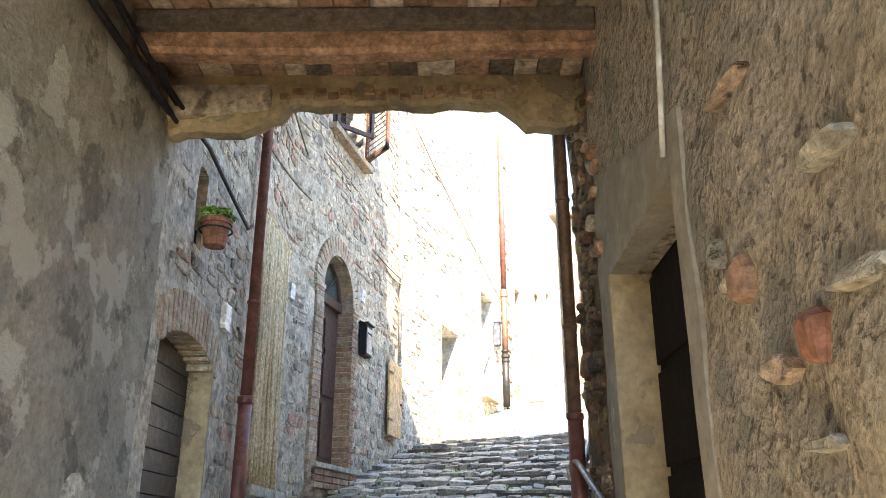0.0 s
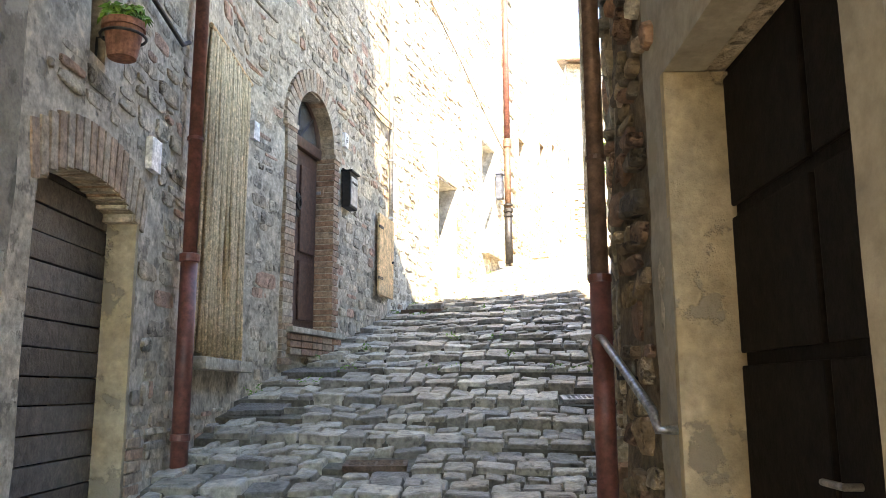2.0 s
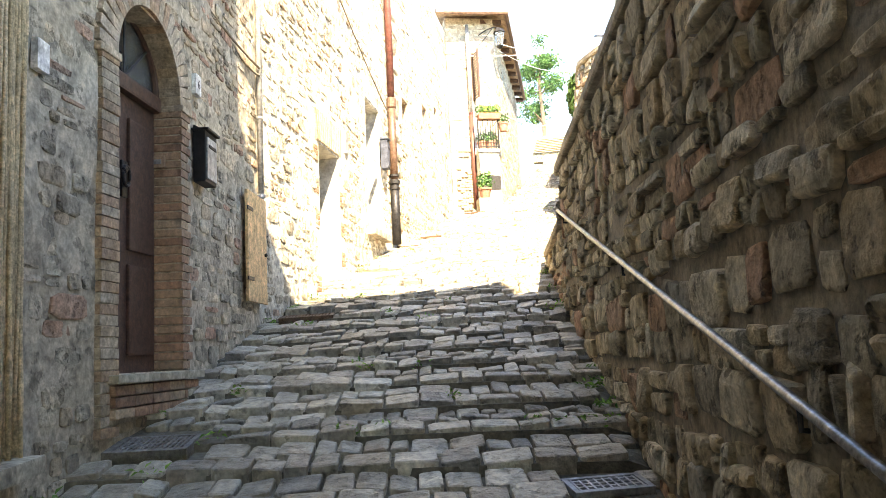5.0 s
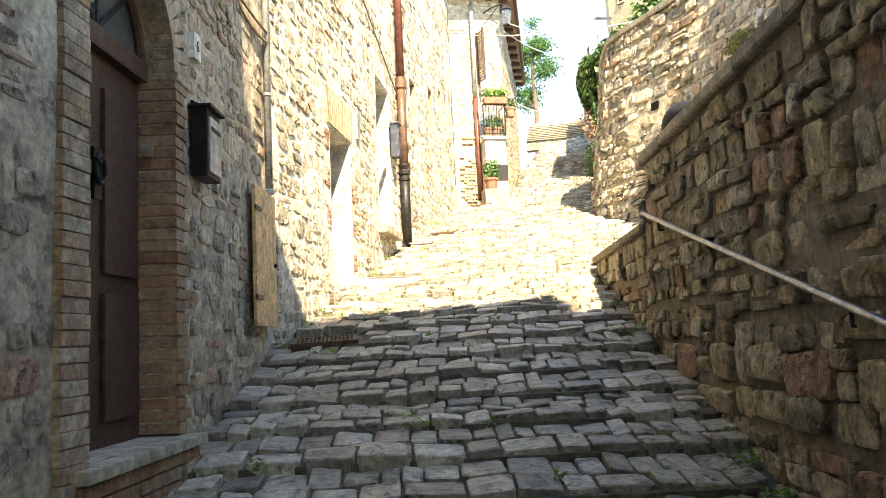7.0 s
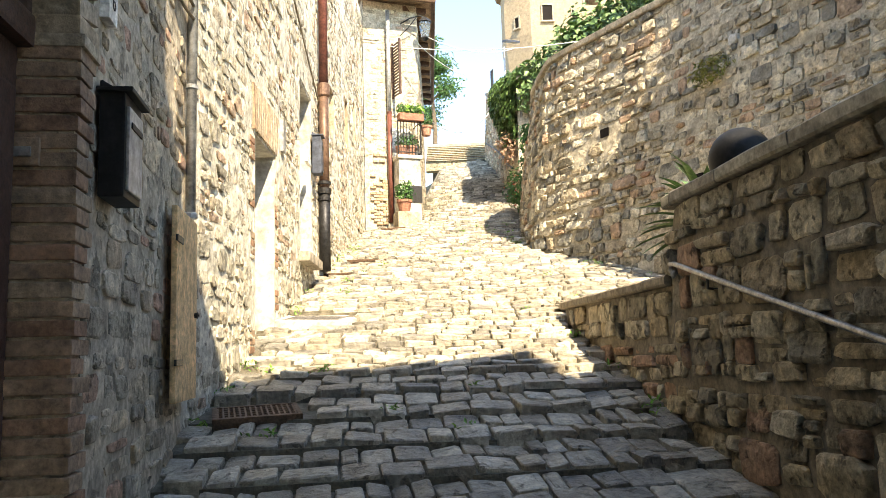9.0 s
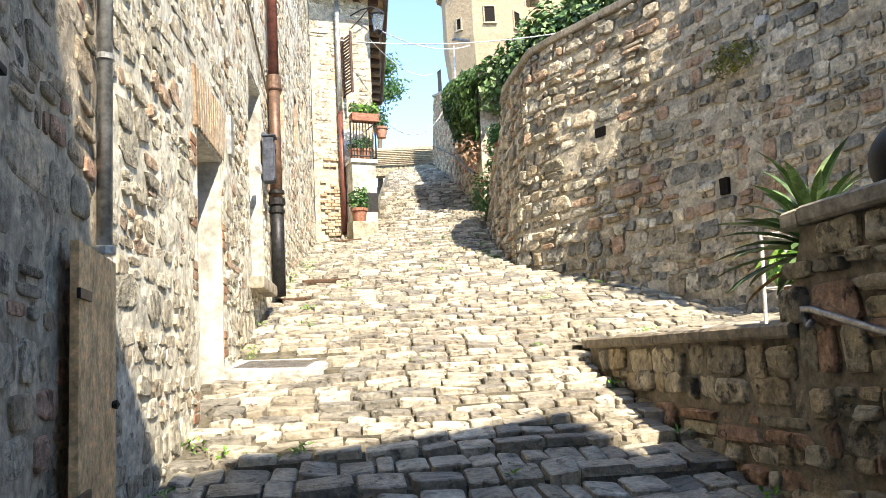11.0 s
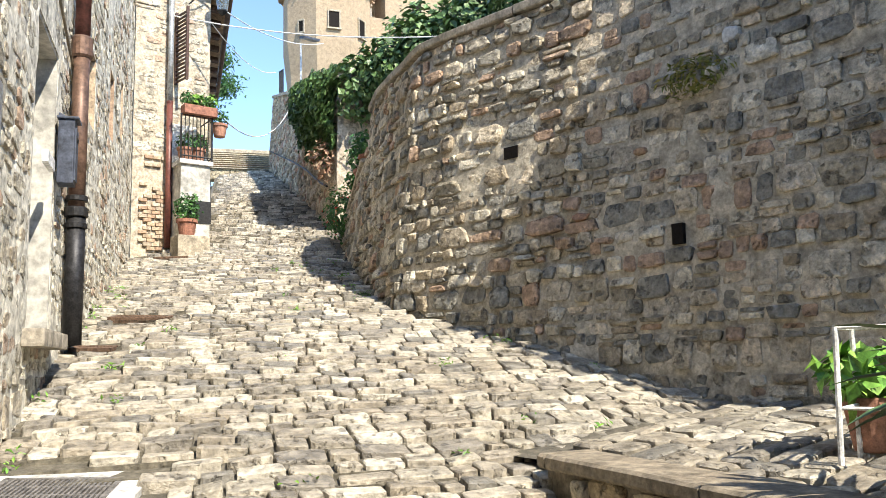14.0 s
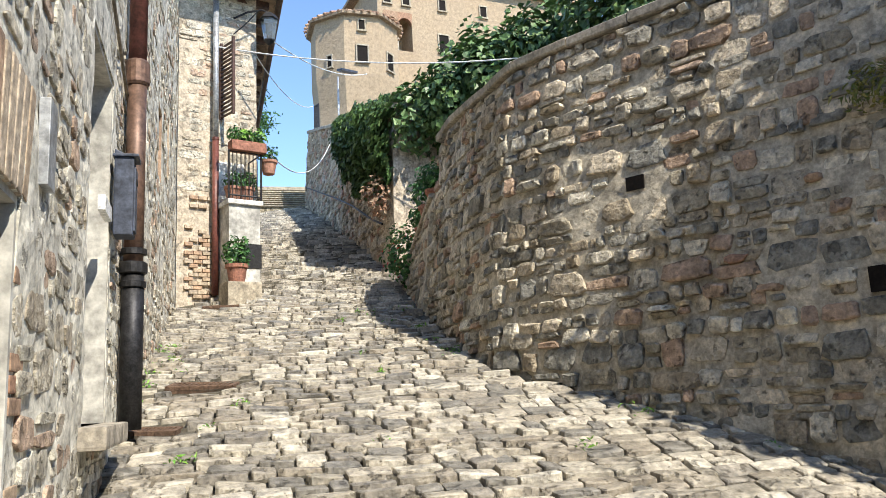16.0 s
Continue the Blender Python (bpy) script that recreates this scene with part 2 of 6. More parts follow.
M_EARTH = material("joint_earth", [(0.10, 0.09, 0.07), (0.17, 0.15, 0.11)], pieces=False, bump=0.8, grain=30, dist=0.02)
M_BRICK = material("old_brick", [(0.323, 0.187, 0.119), (0.365, 0.246, 0.162), (0.289, 0.162, 0.102), (0.391, 0.289, 0.196), (0.34, 0.221, 0.145)], bump=0.5, grain=40)
M_BRICK_PALE = material("dusty_brick", [(0.42, 0.32, 0.22), (0.46, 0.37, 0.27), (0.40, 0.27, 0.18), (0.44, 0.36, 0.27)], bump=0.5, grain=40)
M_COPING = material("coping_stone", [(0.36, 0.31, 0.23), (0.42, 0.37, 0.28), (0.33, 0.29, 0.23)], bump=0.5, grain=26)
M_WOOD_DARK = material("dark_door_wood", [(0.075, 0.038, 0.028), (0.10, 0.052, 0.036)], rough=0.55, bump=0.2, grain=60, pieces=False)
# black wood of the passage door; elsewhere its black stands for unlit depth
M_WOOD_SHADE_BLACK = material("black_wood_and_shade", [(0.009, 0.007, 0.006), (0.015, 0.012, 0.010)], rough=0.75, spec=0.12, bump=0.2, grain=50, pieces=False)
M_WOOD_GREY = material("weathered_plank", [(0.111, 0.091, 0.078), (0.143, 0.12, 0.101), (0.0845, 0.0683, 0.0572)], rough=0.4, bump=0.4, grain=50)
M_BEAM = material("old_beam_wood", [(0.56, 0.42, 0.28), (0.42, 0.25, 0.16), (0.62, 0.49, 0.35)], rough=0.8, bump=0.7, grain=34, stain=4, stain_mix=0.75, stain_col=(0.20, 0.11, 0.07), dist=0.02)
M_SLAB = material("ceiling_slab", [(0.40, 0.25, 0.18), (0.54, 0.47, 0.37), (0.26, 0.16, 0.11), (0.48, 0.37, 0.27), (0.16, 0.13, 0.105), (0.58, 0.51, 0.41)], bump=0.5, grain=30, pit=0.4, pit_scale=7.0)
M_TERRA = material("terracotta", [(0.30, 0.135, 0.09), (0.37, 0.19, 0.13)], bump=0.2, grain=40)
M_IRON = material("black_iron", [(0.03, 0.03, 0.033), (0.05, 0.048, 0.046)], rough=0.5, metal=0.6, bump=0.2, grain=60, pieces=False)
M_CAST = material("worn_cast_iron", [(0.15, 0.14, 0.13), (0.21, 0.195, 0.18)], rough=0.7, metal=0.2, bump=0.3, grain=60, pieces=False)
M_RUST = material("rusty_iron", [(0.14, 0.085, 0.055), (0.20, 0.13, 0.09)], rough=0.75, metal=0.3, bump=0.4, grain=60, pieces=False)
M_STEEL = material("worn_rail_steel", [(0.34, 0.33, 0.32), (0.44, 0.42, 0.40)], rough=0.4, metal=0.75, bump=0.1, grain=60, pieces=False)
M_COPPER = material("brown_copper_pipe", [(0.13, 0.075, 0.05), (0.18, 0.11, 0.08)], rough=0.5, metal=0.35, bump=0.1, grain=30, pieces=False)
M_RED = material("red_painted_pipe", [(0.13, 0.045, 0.035), (0.18, 0.062, 0.046)], rough=0.45, bump=0.1, grain=30, pieces=False, stain_col=(0.09, 0.04, 0.03))
M_ZINC = material("zinc_pipe", [(0.36, 0.38, 0.39), (0.45, 0.46, 0.47)], rough=0.45, metal=0.5, bump=0.1, grain=30, pieces=False)
M_WHITE = material("white_enamel", [(0.75, 0.74, 0.70), (0.80, 0.79, 0.76)], rough=0.4, bump=0.05, pieces=False, stain_mix=0.1)
M_TAN = material("tan_painted_board", [(0.66, 0.42, 0.21), (0.72, 0.48, 0.26)], rough=0.7, bump=0.2, grain=40, pieces=False, stain_mix=0.2)
M_ROPE = material("hemp_cord", [(0.66, 0.50, 0.30), (0.72, 0.56, 0.35), (0.58, 0.43, 0.25)], bump=0.6, grain=90)
M_PLASTIC = material("black_letterbox_paint", [(0.012, 0.012, 0.012), (0.02, 0.02, 0.02)], rough=0.55, spec=0.2, bump=0.05, pieces=False)
M_BLUEGREY = material("blue_grey_paint", [(0.05, 0.06, 0.085), (0.07, 0.08, 0.105)], rough=0.5, bump=0.05, pieces=False)
M_LEAF = material("ivy_leaf", [(0.075, 0.14, 0.04), (0.11, 0.20, 0.06), (0.05, 0.10, 0.03), (0.16, 0.25, 0.09)], rough=0.45, bump=0.0, grain=60, spec=0.4)
M_LEAF_TREE = material("tree_leaf", [(0.05, 0.14, 0.04), (0.08, 0.19, 0.05), (0.035, 0.10, 0.03)], rough=0.5, bump=0.0)
M_LEAF_BRIGHT = material("bright_leaf", [(0.16, 0.34, 0.05), (0.22, 0.40, 0.07), (0.12, 0.28, 0.05)], rough=0.5, bump=0.0)
M_YUCCA = material("yucca_leaf", [(0.07, 0.13, 0.05), (0.11, 0.19, 0.075), (0.19, 0.26, 0.11)], rough=0.4, bump=0.0)
M_DRY = material("dry_leaf", [(0.26, 0.17, 0.07), (0.32, 0.22, 0.10)], rough=0.7, bump=0.0)
M_ROOF = material("roof_tile", [(0.34, 0.20, 0.13), (0.40, 0.27, 0.18), (0.28, 0.17, 0.11), (0.36, 0.28, 0.2)], bump=0.4, grain=20)
M_FAR = material("tower_stone", [(0.33, 0.25, 0.165), (0.40, 0.31, 0.21)], pieces=False, bump=0.5, grain=14, stain=0.5, dist=0.05, grain_mix=0.22, stain_mix=0.25)
M_BARK = material("bark", [(0.12, 0.09, 0.06), (0.18, 0.14, 0.10)], pieces=False, bump=0.6, grain=20)
M_CONCRETE = material("cement", [(0.56, 0.54, 0.49), (0.64, 0.62, 0.57)], pieces=False, bump=0.3, grain=20)
M_RED_FLOWER = material("red_flower", [(0.45, 0.03, 0.03), (0.55, 0.06, 0.05)], bump=0.0)


def glass_material(name, tint):
    mat = bpy.data.materials.new(name)
    mat.use_nodes = True
    b = mat.node_tree.nodes["Principled BSDF"]
    b.inputs["Base Color"].default_value = (*tint, 1)
    b.inputs["Roughness"].default_value = 0.06
    b.inputs["Transmission Weight"].default_value = 0.85
    return mat


M_GLASS = glass_material("window_glass", (0.5, 0.55, 0.55))


# ---- the plan ----
def table(rows, y):
    if y <= rows[0][0]:
        return rows[0][1]
    for (a, p), (b, q) in zip(rows, rows[1:]):
        if y <= b:
            return p + (q - p) * (y - a) / (b - a)
    return rows[-1][1]


LEFT = [(-9, -1.69), (8.4, -1.69), (9.2, -1.45), (12.5, -0.75), (18.6, 1.32), (25.2, 3.68), (25.3, 5.1), (43.0, 12.35), (60, 19.3)]
RIGHT_LOW = [(-9, 0.88), (5.1, 0.88), (11.28, 2.17), (14.23, 2.89)]
RIGHT_HIGH = [(8.0, 5.68), (11.0, 5.4), (14.0, 5.13), (15.5, 5.0), (16.2, 4.89), (16.9, 4.75), (17.6, 4.60), (18.3, 4.54), (19.2, 4.8), (20.4, 5.24), (21.4, 5.72), (23.25, 6.54), (24.2, 7.25), (42.0, 13.75), (60, 20.3)]


def left_x(y):
    return table(LEFT, y)


def right_x(y):
    return table(RIGHT_LOW, y) if y < 14.25 else table(RIGHT_HIGH, y)


def rise(x, y):
    """The slope of the street, without its steps."""
    yy = max(y, 7.0)
    q = -0.940 - 0.0808 * x + 0.3514 * yy - 0.004226 * yy * yy + 0.01205 * x * yy
    q -= 0.235 * (yy - y)
    p = 6.8 + 0.288 * (x - 5.27) + 0.214 * (y - 27.25)
    w = smooth01((y - 25.0) / 4.0)
    return q * (1 - w) + p * w


def terrace(x, y):
    return 3.60 + 0.085 * (x - 2.9) + 0.02 * (y - 14.0)


# ---- walls ----
class Run:
    """A wall's line in plan; u along it, v the height, d out of its face."""

    def __init__(self, pts, side=1, batter=0.0, z0=0.0):
        self.p = [Vector((a, b)) for a, b in pts]
        self.u = [0.0]
        for a, b in zip(self.p, self.p[1:]):
            self.u.append(self.u[-1] + (b - a).length)
        self.side, self.batter, self.z0 = side, batter, z0
        self.length = self.u[-1]

    def seg(self, u):
        for k in range(len(self.u) - 2):
            if u < self.u[k + 1]:
                return k
        return len(self.u) - 2

    def normal_of(self, k):
        d = (self.p[k + 1] - self.p[k]).normalized()
        return Vector((d.y, -d.x)) * self.side

    def normal(self, u):
        k = self.seg(u)
        n = self.normal_of(k)
        t = 0.25
        if k + 1 < len(self.p) - 1 and self.u[k + 1] - u < t:
            w = 0.5 - 0.5 * (self.u[k + 1] - u) / t
            n = n.lerp(self.normal_of(k + 1), w)
        elif k > 0 and u - self.u[k] < t:
            w = 0.5 - 0.5 * (u - self.u[k]) / t
            n = n.lerp(self.normal_of(k - 1), w)
        return n.normalized()

    def at(self, u, v, d=0.0):
        k = self.seg(u)
        f = (u - self.u[k]) / (self.u[k + 1] - self.u[k])
        c = self.p[k].lerp(self.p[k + 1], f)
        n = self.normal(u)
        c = c + n * (d - self.batter * max(0.0, v - self.z0))
        return Vector((c.x, c.y, v))

    def u_at(self, y):
        for k in range(len(self.p) - 1):
            a, b = self.p[k].y, self.p[k + 1].y
            if a <= y <= b:
                return self.u[k] + (self.u[k + 1] - self.u[k]) * (y - a) / (b - a)
        return 0.0 if y < self.p[0].y else self.length

    def place(self, u, v, d=0.0):
        """x along the wall, y into it, z up."""
        n = self.normal(u)
        n3d = Vector((n.x, n.y, 0))
        x = Vector((0, 0, 1)).cross(-n3d) * -1
        m = Matrix((x, -n3d, Vector((0, 0, 1)))).transposed().to_4x4()
        m.translation = self.at(u, v, d)
        return m


def top_of(op, u):
    u0, u1, v0, v1, arch = op
    if arch <= 0:
        return v1
    c, h = (u0 + u1) / 2, (u1 - u0) / 2
    return v1 + arch * math.sqrt(max(0.0, 1 - ((u - c) / h) ** 2))


def build_wall(name, run, u0, u1, zlo, zhi, mat, ops=(), thick=0.5, amp=0.012, cell=0.3, skin=0.0, fine=0.0):
    cuts = {round(u0, 3), round(u1, 3)}
    for k in range(int((u1 - u0) / cell) + 1):
        cuts.add(round(u0 + k * (u1 - u0) / max(1, int((u1 - u0) / cell)), 3))
    for op in ops:
        cuts = {c for c in cuts if not op[0] - 0.04 < c < op[1] + 0.04}
        m = 12 if op[4] > 0 else 1
        cuts |= {round(op[0] + (op[1] - op[0]) * k / m, 3) for k in range(m + 1)}
    cuts = sorted(c for c in cuts | {round(u0, 3), round(u1, 3)} if round(u0, 3) <= c <= round(u1, 3))
    verts, faces, index = [], [], {}
    tall = max(1, int(max(zhi(c) - zlo(c) for c in cuts) / cell))

    def vert(co):
        key = (round(co[0], 3), round(co[1], 3), round(co[2], 3))
        if key not in index:
            index[key] = len(verts)
            verts.append(co)
        return index[key]

    for a, b in zip(cuts, cuts[1:]):
        c = (a + b) / 2
        spans = [("lo", "hi")]
        for op in ops:
            if op[0] < c < op[1]:
                t = top_of(op, c)
                nxt = []
                for s0, s1 in spans:
                    n0, n1 = (zlo(c) if s0 == "lo" else s0), (zhi(c) if s1 == "hi" else s1)
                    if op[2] > n0 + 1e-3:
                        nxt.append((s0, op[2] if op[2] < n1 else s1))
                    if t < n1 - 1e-3:
                        nxt.append((t if t > n0 else s0, s1))
                spans = nxt
        for s0, s1 in spans:
            full = s0 == "lo" and s1 == "hi"
            hgt = (zhi(c) if s1 == "hi" else s1) - (zlo(c) if s0 == "lo" else s0)
            m = tall if full else max(1, int(hgt / cell))
            rows = []
            for i in range(m + 1):
                row = []
                for dd in (skin, skin - thick):
                    for uu in (a, b):
                        v0, v1 = (zlo(uu) if s0 == "lo" else s0), (zhi(uu) if s1 == "hi" else s1)
                        v = v0 + (v1 - v0) * i / m
                        p = run.at(uu, v, dd)
                        o = 0.0
                        if dd == skin:
                            o = amp * (n3(p.x, p.y, p.z, 1.7) + 0.6 * n3(p.x + 9, p.y, p.z, 4.3)) + fine * n3(p.x, p.y + 5, p.z, 9.0)
                        nn = run.normal(uu)
                        row.append(vert((p.x + nn.x * o, p.y + nn.y * o, p.z)))
                rows.append(row)
            for p, q in zip(rows, rows[1:]):
                faces += [(p[0], p[1], q[1], q[0]), (p[3], p[2], q[2], q[3]), (p[2], p[0], q[0], q[2]), (p[1], p[3], q[3], q[1])]
            faces += [(rows[0][0], rows[0][2], rows[0][3], rows[0][1]), (rows[-1][0], rows[-1][1], rows[-1][3], rows[-1][2])]
    return mesh_ob(name, verts, faces, mat)


def stone_mesh(f, cx, cy, w, h, depth, rnd, root=-0.03, dome=0.5, jit=0.12, square=0.6, rim=0.0):
    """A rounded, uneven block: f maps (p, q, d) to the world."""
    n = 8
    outline = []
    for k in range(n):
        a = 2 * math.pi * (k + 0.5) / n
        c, s = math.cos(a), math.sin(a)
        e = 1 - square * 0.72
        px = math.copysign(abs(c) ** e, c) * w / 2 * (1 + rnd.uniform(-jit, jit * 0.4))
        py = math.copysign(abs(s) ** e, s) * h / 2 * (1 + rnd.uniform(-jit, jit * 0.4))
        outline.append((px, py))
    tx, ty = rnd.uniform(-0.25, 0.25) * depth, rnd.uniform(-0.25, 0.25) * depth
    verts, faces = [], []
    edge = min(w, h)
    for scale_off, d in ((0.0, root), (0.0, depth * (1 - dome)), (rim or 0.07 * edge, depth * (1 - dome * 0.25)), (0.22 * edge, depth)):
        for px, py in outline:
            kx, ky = max(0.15, 1 - 2 * scale_off / w), max(0.15, 1 - 2 * scale_off / h)
            dd = d
            if d > depth * 0.4:
                dd = d + tx * px / (w / 2) + ty * py / (h / 2) + rnd.uniform(-0.07, 0.07) * depth
            verts.append(tuple(f(cx + px * kx, cy + py * ky, dd)))
    for r in range(3):
        for k in range(n):
            a, b = r * n + k, r * n + (k + 1) % n
            faces.append((a, b, b + n, a + n))
    faces.append(tuple(range(3 * n, 4 * n)))
    return verts, faces


class Joined:
    def __init__(self):
        self.v, self.f = [], []

    def add(self, v, f):
        o = len(self.v)
        self.v += v
        self.f += [tuple(i + o for i in q) for q in f]


def rubble_cells(u0, u1, zlo, zhi, ops, rnd, hmin, hmax, wmin, wmax, pad=0.01, loose=0.72):
    """Rough courses, broken by taller and shorter stones."""
    low = min(zlo(u0 + (u1 - u0) * k / 12) for k in range(13))
    high = max(zhi(u0 + (u1 - u0) * k / 12) for k in range(13))
    v = low
    cells = []
    while v < high:
        h = rnd.uniform(hmin, hmax)
        u = u0 + rnd.uniform(-wmax, 0)
        ph = rnd.uniform(0, 9)
        while u < u1:
            w = rnd.uniform(wmin, wmax) * (1.25 if h > (hmin + hmax) / 2 else 0.9)
            cu = u + w / 2
            wob = 0.35 * hmin * math.sin(cu * 1.3 + ph) + 0.3 * hmin * noise.noise(Vector((cu * 2, v, 0)))
            parts = [(cu, v + h / 2 + wob, w, h)]
            r = rnd.random()
            if r < 0.22 and h > hmin * 1.3:
                parts = [(cu, v + h * 0.27 + wob, w, h * 0.52), (cu, v + h * 0.77 + wob, w * 0.98, h * 0.44)]
            elif r < 0.3 and w > wmin * 1.5:
                parts = [(u + w * 0.3, v + h / 2 + wob, w * 0.6, h), (u + w * 0.8, v + h / 2 + wob, w * 0.4, h * 0.8)]
            for a, b, ww, hh in parts:
                if not (u0 + ww * 0.4 < a < u1 - ww * 0.4):
                    continue
                over = b + hh / 2 - (zhi(a) - 0.008)
                if over > 0:
                    hh, b = hh - over, b - over / 2
                if b - hh / 2 < zlo(a) - 0.12 or hh < 0.05:
                    continue
                if any(o[0] - ww / 2 < a < o[1] + ww / 2 and o[2] - hh / 2 < b < top_of(o, min(max(a, o[0]), o[1])) + hh / 2 for o in ops):
                    continue
                cells.append((a + rnd.uniform(-0.04, 0.04) * ww, b + rnd.uniform(-0.12, 0.12) * hh, (ww - pad * 2) * rnd.uniform(0.5 + loose / 2 - 0.04, 1.04), (hh - pad * 2) * rnd.uniform(loose, 1.08)))
            u += w
        v += h
    return cells


def lay_stones(wall, run, cells, mat, rnd, depth=(0.012, 0.04), near=None, name="stone", dome=0.5, jit=0.13, square=0.6, limit=300):
    rest = Joined()
    count = 0
    for a, b, w, h in cells:
        d = rnd.uniform(*depth)
        vs, fs = stone_mesh(lambda p, q, e: run.at(min(max(p, 0.001), run.length - 0.001), q, e), a, b, w, h, d, rnd, dome=dome, jit=jit, square=square)
        if near and count < limit and near(a, b):
            c = Vector(vs[-1])
            ob = mesh_ob(name, [tuple(Vector(v) - c) for v in vs], fs, mat, wall)
            ob.location = c
            count += 1
        else:
            rest.add(vs, fs)
    if rest.v:
        tagged(mesh_ob("stonework", rest.v, rest.f, mat, wall), kind="stuff")


LEFT_RUN = Run([(-1.69, -9), (-1.69, 8.4), (-1.45, 9.2), (-0.75, 12.5), (1.32, 18.6), (3.68, 25.2)])
STAIR_RUN = Run([(0.88, 5.0), (2.17, 11.28), (2.89, 14.23)], side=-1)
PASS_RUN = Run([(0.88, -9), (0.88, 5.0)], side=-1)
BIG_RUN = Run([(5.68, 8.0), (5.4, 11.0), (5.13, 14.0), (5.0, 15.5), (4.89, 16.2), (4.75, 16.9), (4.60, 17.6), (4.54, 18.3), (4.8, 19.2), (5.24, 20.4), (5.72, 21.4)], side=-1, batter=0.13, z0=4.0)
RAMP_RUN = Run([(5.72, 21.4), (6.54, 23.25), (7.25, 24.2)], side=-1, batter=0.13, z0=4.4)
UP_RUN = Run([(7.25, 24.2), (10.4, 32.6), (13.75, 42.0)], side=-1, batter=0.06, z0=8.0)


def floor_of(run):
    return lambda u: rise(run.at(u, run.z0).x, run.at(u, run.z0).y)


def U(y):
    return LEFT_RUN.u_at(y)


# openings of the left-hand houses: u0, u1, sill, head, arch
DOOR1 = (U(4.93), U(6.08), 0.4, 2.58, 0.22)
CURT = (U(7.15), U(8.28), 1.93, 4.40, 0.0)
DOOR2 = (U(9.22), U(10.25), 2.32, 4.34, 0.52)
WIN_UP = (U(9.3), U(10.45), 6.5, 7.9, 0.0)
DOORWAY = (U(14.4), U(15.3), 3.0, 5.22, 0.0)
PANEL = (U(16.8), U(17.72), 4.42, 6.64, 0.0)
SMALL1 = (U(19.6), U(20.15), 6.75, 7.6, 0.0)
SMALL2 = (U(21.6), U(22.1), 7.2, 8.1, 0.0)
SMALL3 = (U(23.0), U(23.4), 7.6, 8.5, 0.0)
NICHE = (U(5.32), U(5.52), 3.42, 3.95, 0.06)
OPS = [DOOR1, CURT, DOOR2, WIN_UP, DOORWAY, PANEL, SMALL1, SMALL2, SMALL3, NICHE]
PDOOR = (PASS_RUN.u_at(2.94), PASS_RUN.u_at(4.14), -0.3, 2.79, 0.0)

flr = floor_of(LEFT_RUN)
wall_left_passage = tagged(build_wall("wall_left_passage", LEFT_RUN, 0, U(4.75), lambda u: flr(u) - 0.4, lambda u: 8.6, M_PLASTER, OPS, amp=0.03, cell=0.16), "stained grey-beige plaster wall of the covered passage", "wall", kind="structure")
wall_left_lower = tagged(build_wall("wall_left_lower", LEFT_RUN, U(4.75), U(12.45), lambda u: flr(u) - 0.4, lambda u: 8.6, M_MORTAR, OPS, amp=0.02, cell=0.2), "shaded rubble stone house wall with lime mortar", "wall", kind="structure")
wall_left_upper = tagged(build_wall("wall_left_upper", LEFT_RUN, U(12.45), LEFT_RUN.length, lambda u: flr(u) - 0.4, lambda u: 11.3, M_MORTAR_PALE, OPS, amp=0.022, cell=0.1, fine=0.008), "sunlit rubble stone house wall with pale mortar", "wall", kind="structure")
wall_right_passage = tagged(build_wall("wall_right_passage", PASS_RUN, 0, PASS_RUN.u_at(4.40), lambda u: rise(0.88, u - 9) - 0.4, lambda u: 4.7 if u > 8.0 else 0.2, M_PLASTER_ROUGH, [PDOOR], amp=0.035, cell=0.13), "pebbly brown plaster wall of the covered passage", "wall", kind="structure")


wall_right_corner = tagged(build_wall("wall_right_corner", PASS_RUN, PASS_RUN.u_at(4.40), PASS_RUN.length, lambda u: rise(0.88, u - 9) - 0.4, lambda u: 4.7, M_MORTAR_SHADED, amp=0.03, cell=0.13), "brown rubble stone corner at the passage mouth", "wall", kind="structure")


M_SKIM = material("smooth_door_render", [(0.272, 0.245, 0.197), (0.354, 0.32, 0.262)], pieces=False, bump=0.3, grain=18, stain=1.8, grain_mix=0.2, stain_mix=0.7, stain_col=(0.27, 0.235, 0.18), patch_col=(0.30, 0.26, 0.19), patch_scale=2.4, patch_at=0.57, dist=0.015)
tagged(build_wall("trim_door_render", PASS_RUN, PASS_RUN.u_at(2.80), PASS_RUN.u_at(4.40), lambda u: 0.0, lambda u: 3.1 + 0.2 * n3(u, 0, 0, 2.5) + 0.3 * (u - 12.4), M_SKIM, [(PDOOR[0] + 0.005, PDOOR[1] - 0.005, -0.3, 2.782, 0.0)], thick=0.14, amp=0.014, cell=0.09, skin=0.010), "smooth grey-beige render round the passage door", "plaster", kind="structure")


def stair_top(u):
    p = STAIR_RUN.at(u, 3)
    return 4.05 + 0.02 * (11.3 - p.y) if p.y < 11.57 else 3.55


wall_right_stair = tagged(build_wall("wall_right_stair", STAIR_RUN, 0.0, STAIR_RUN.length, lambda u: rise(STAIR_RUN.at(u, 0).x, STAIR_RUN.at(u, 0).y) - 0.4, stair_top, M_MORTAR_DARK, thick=0.35, amp=0.02, cell=0.2), "brown rubble stone retaining wall beside the stepped street", "wall", kind="structure")


def big_top(u):
    y = BIG_RUN.at(u, 4).y
    return 7.72 + 0.12 * max(0, y - 19.0)


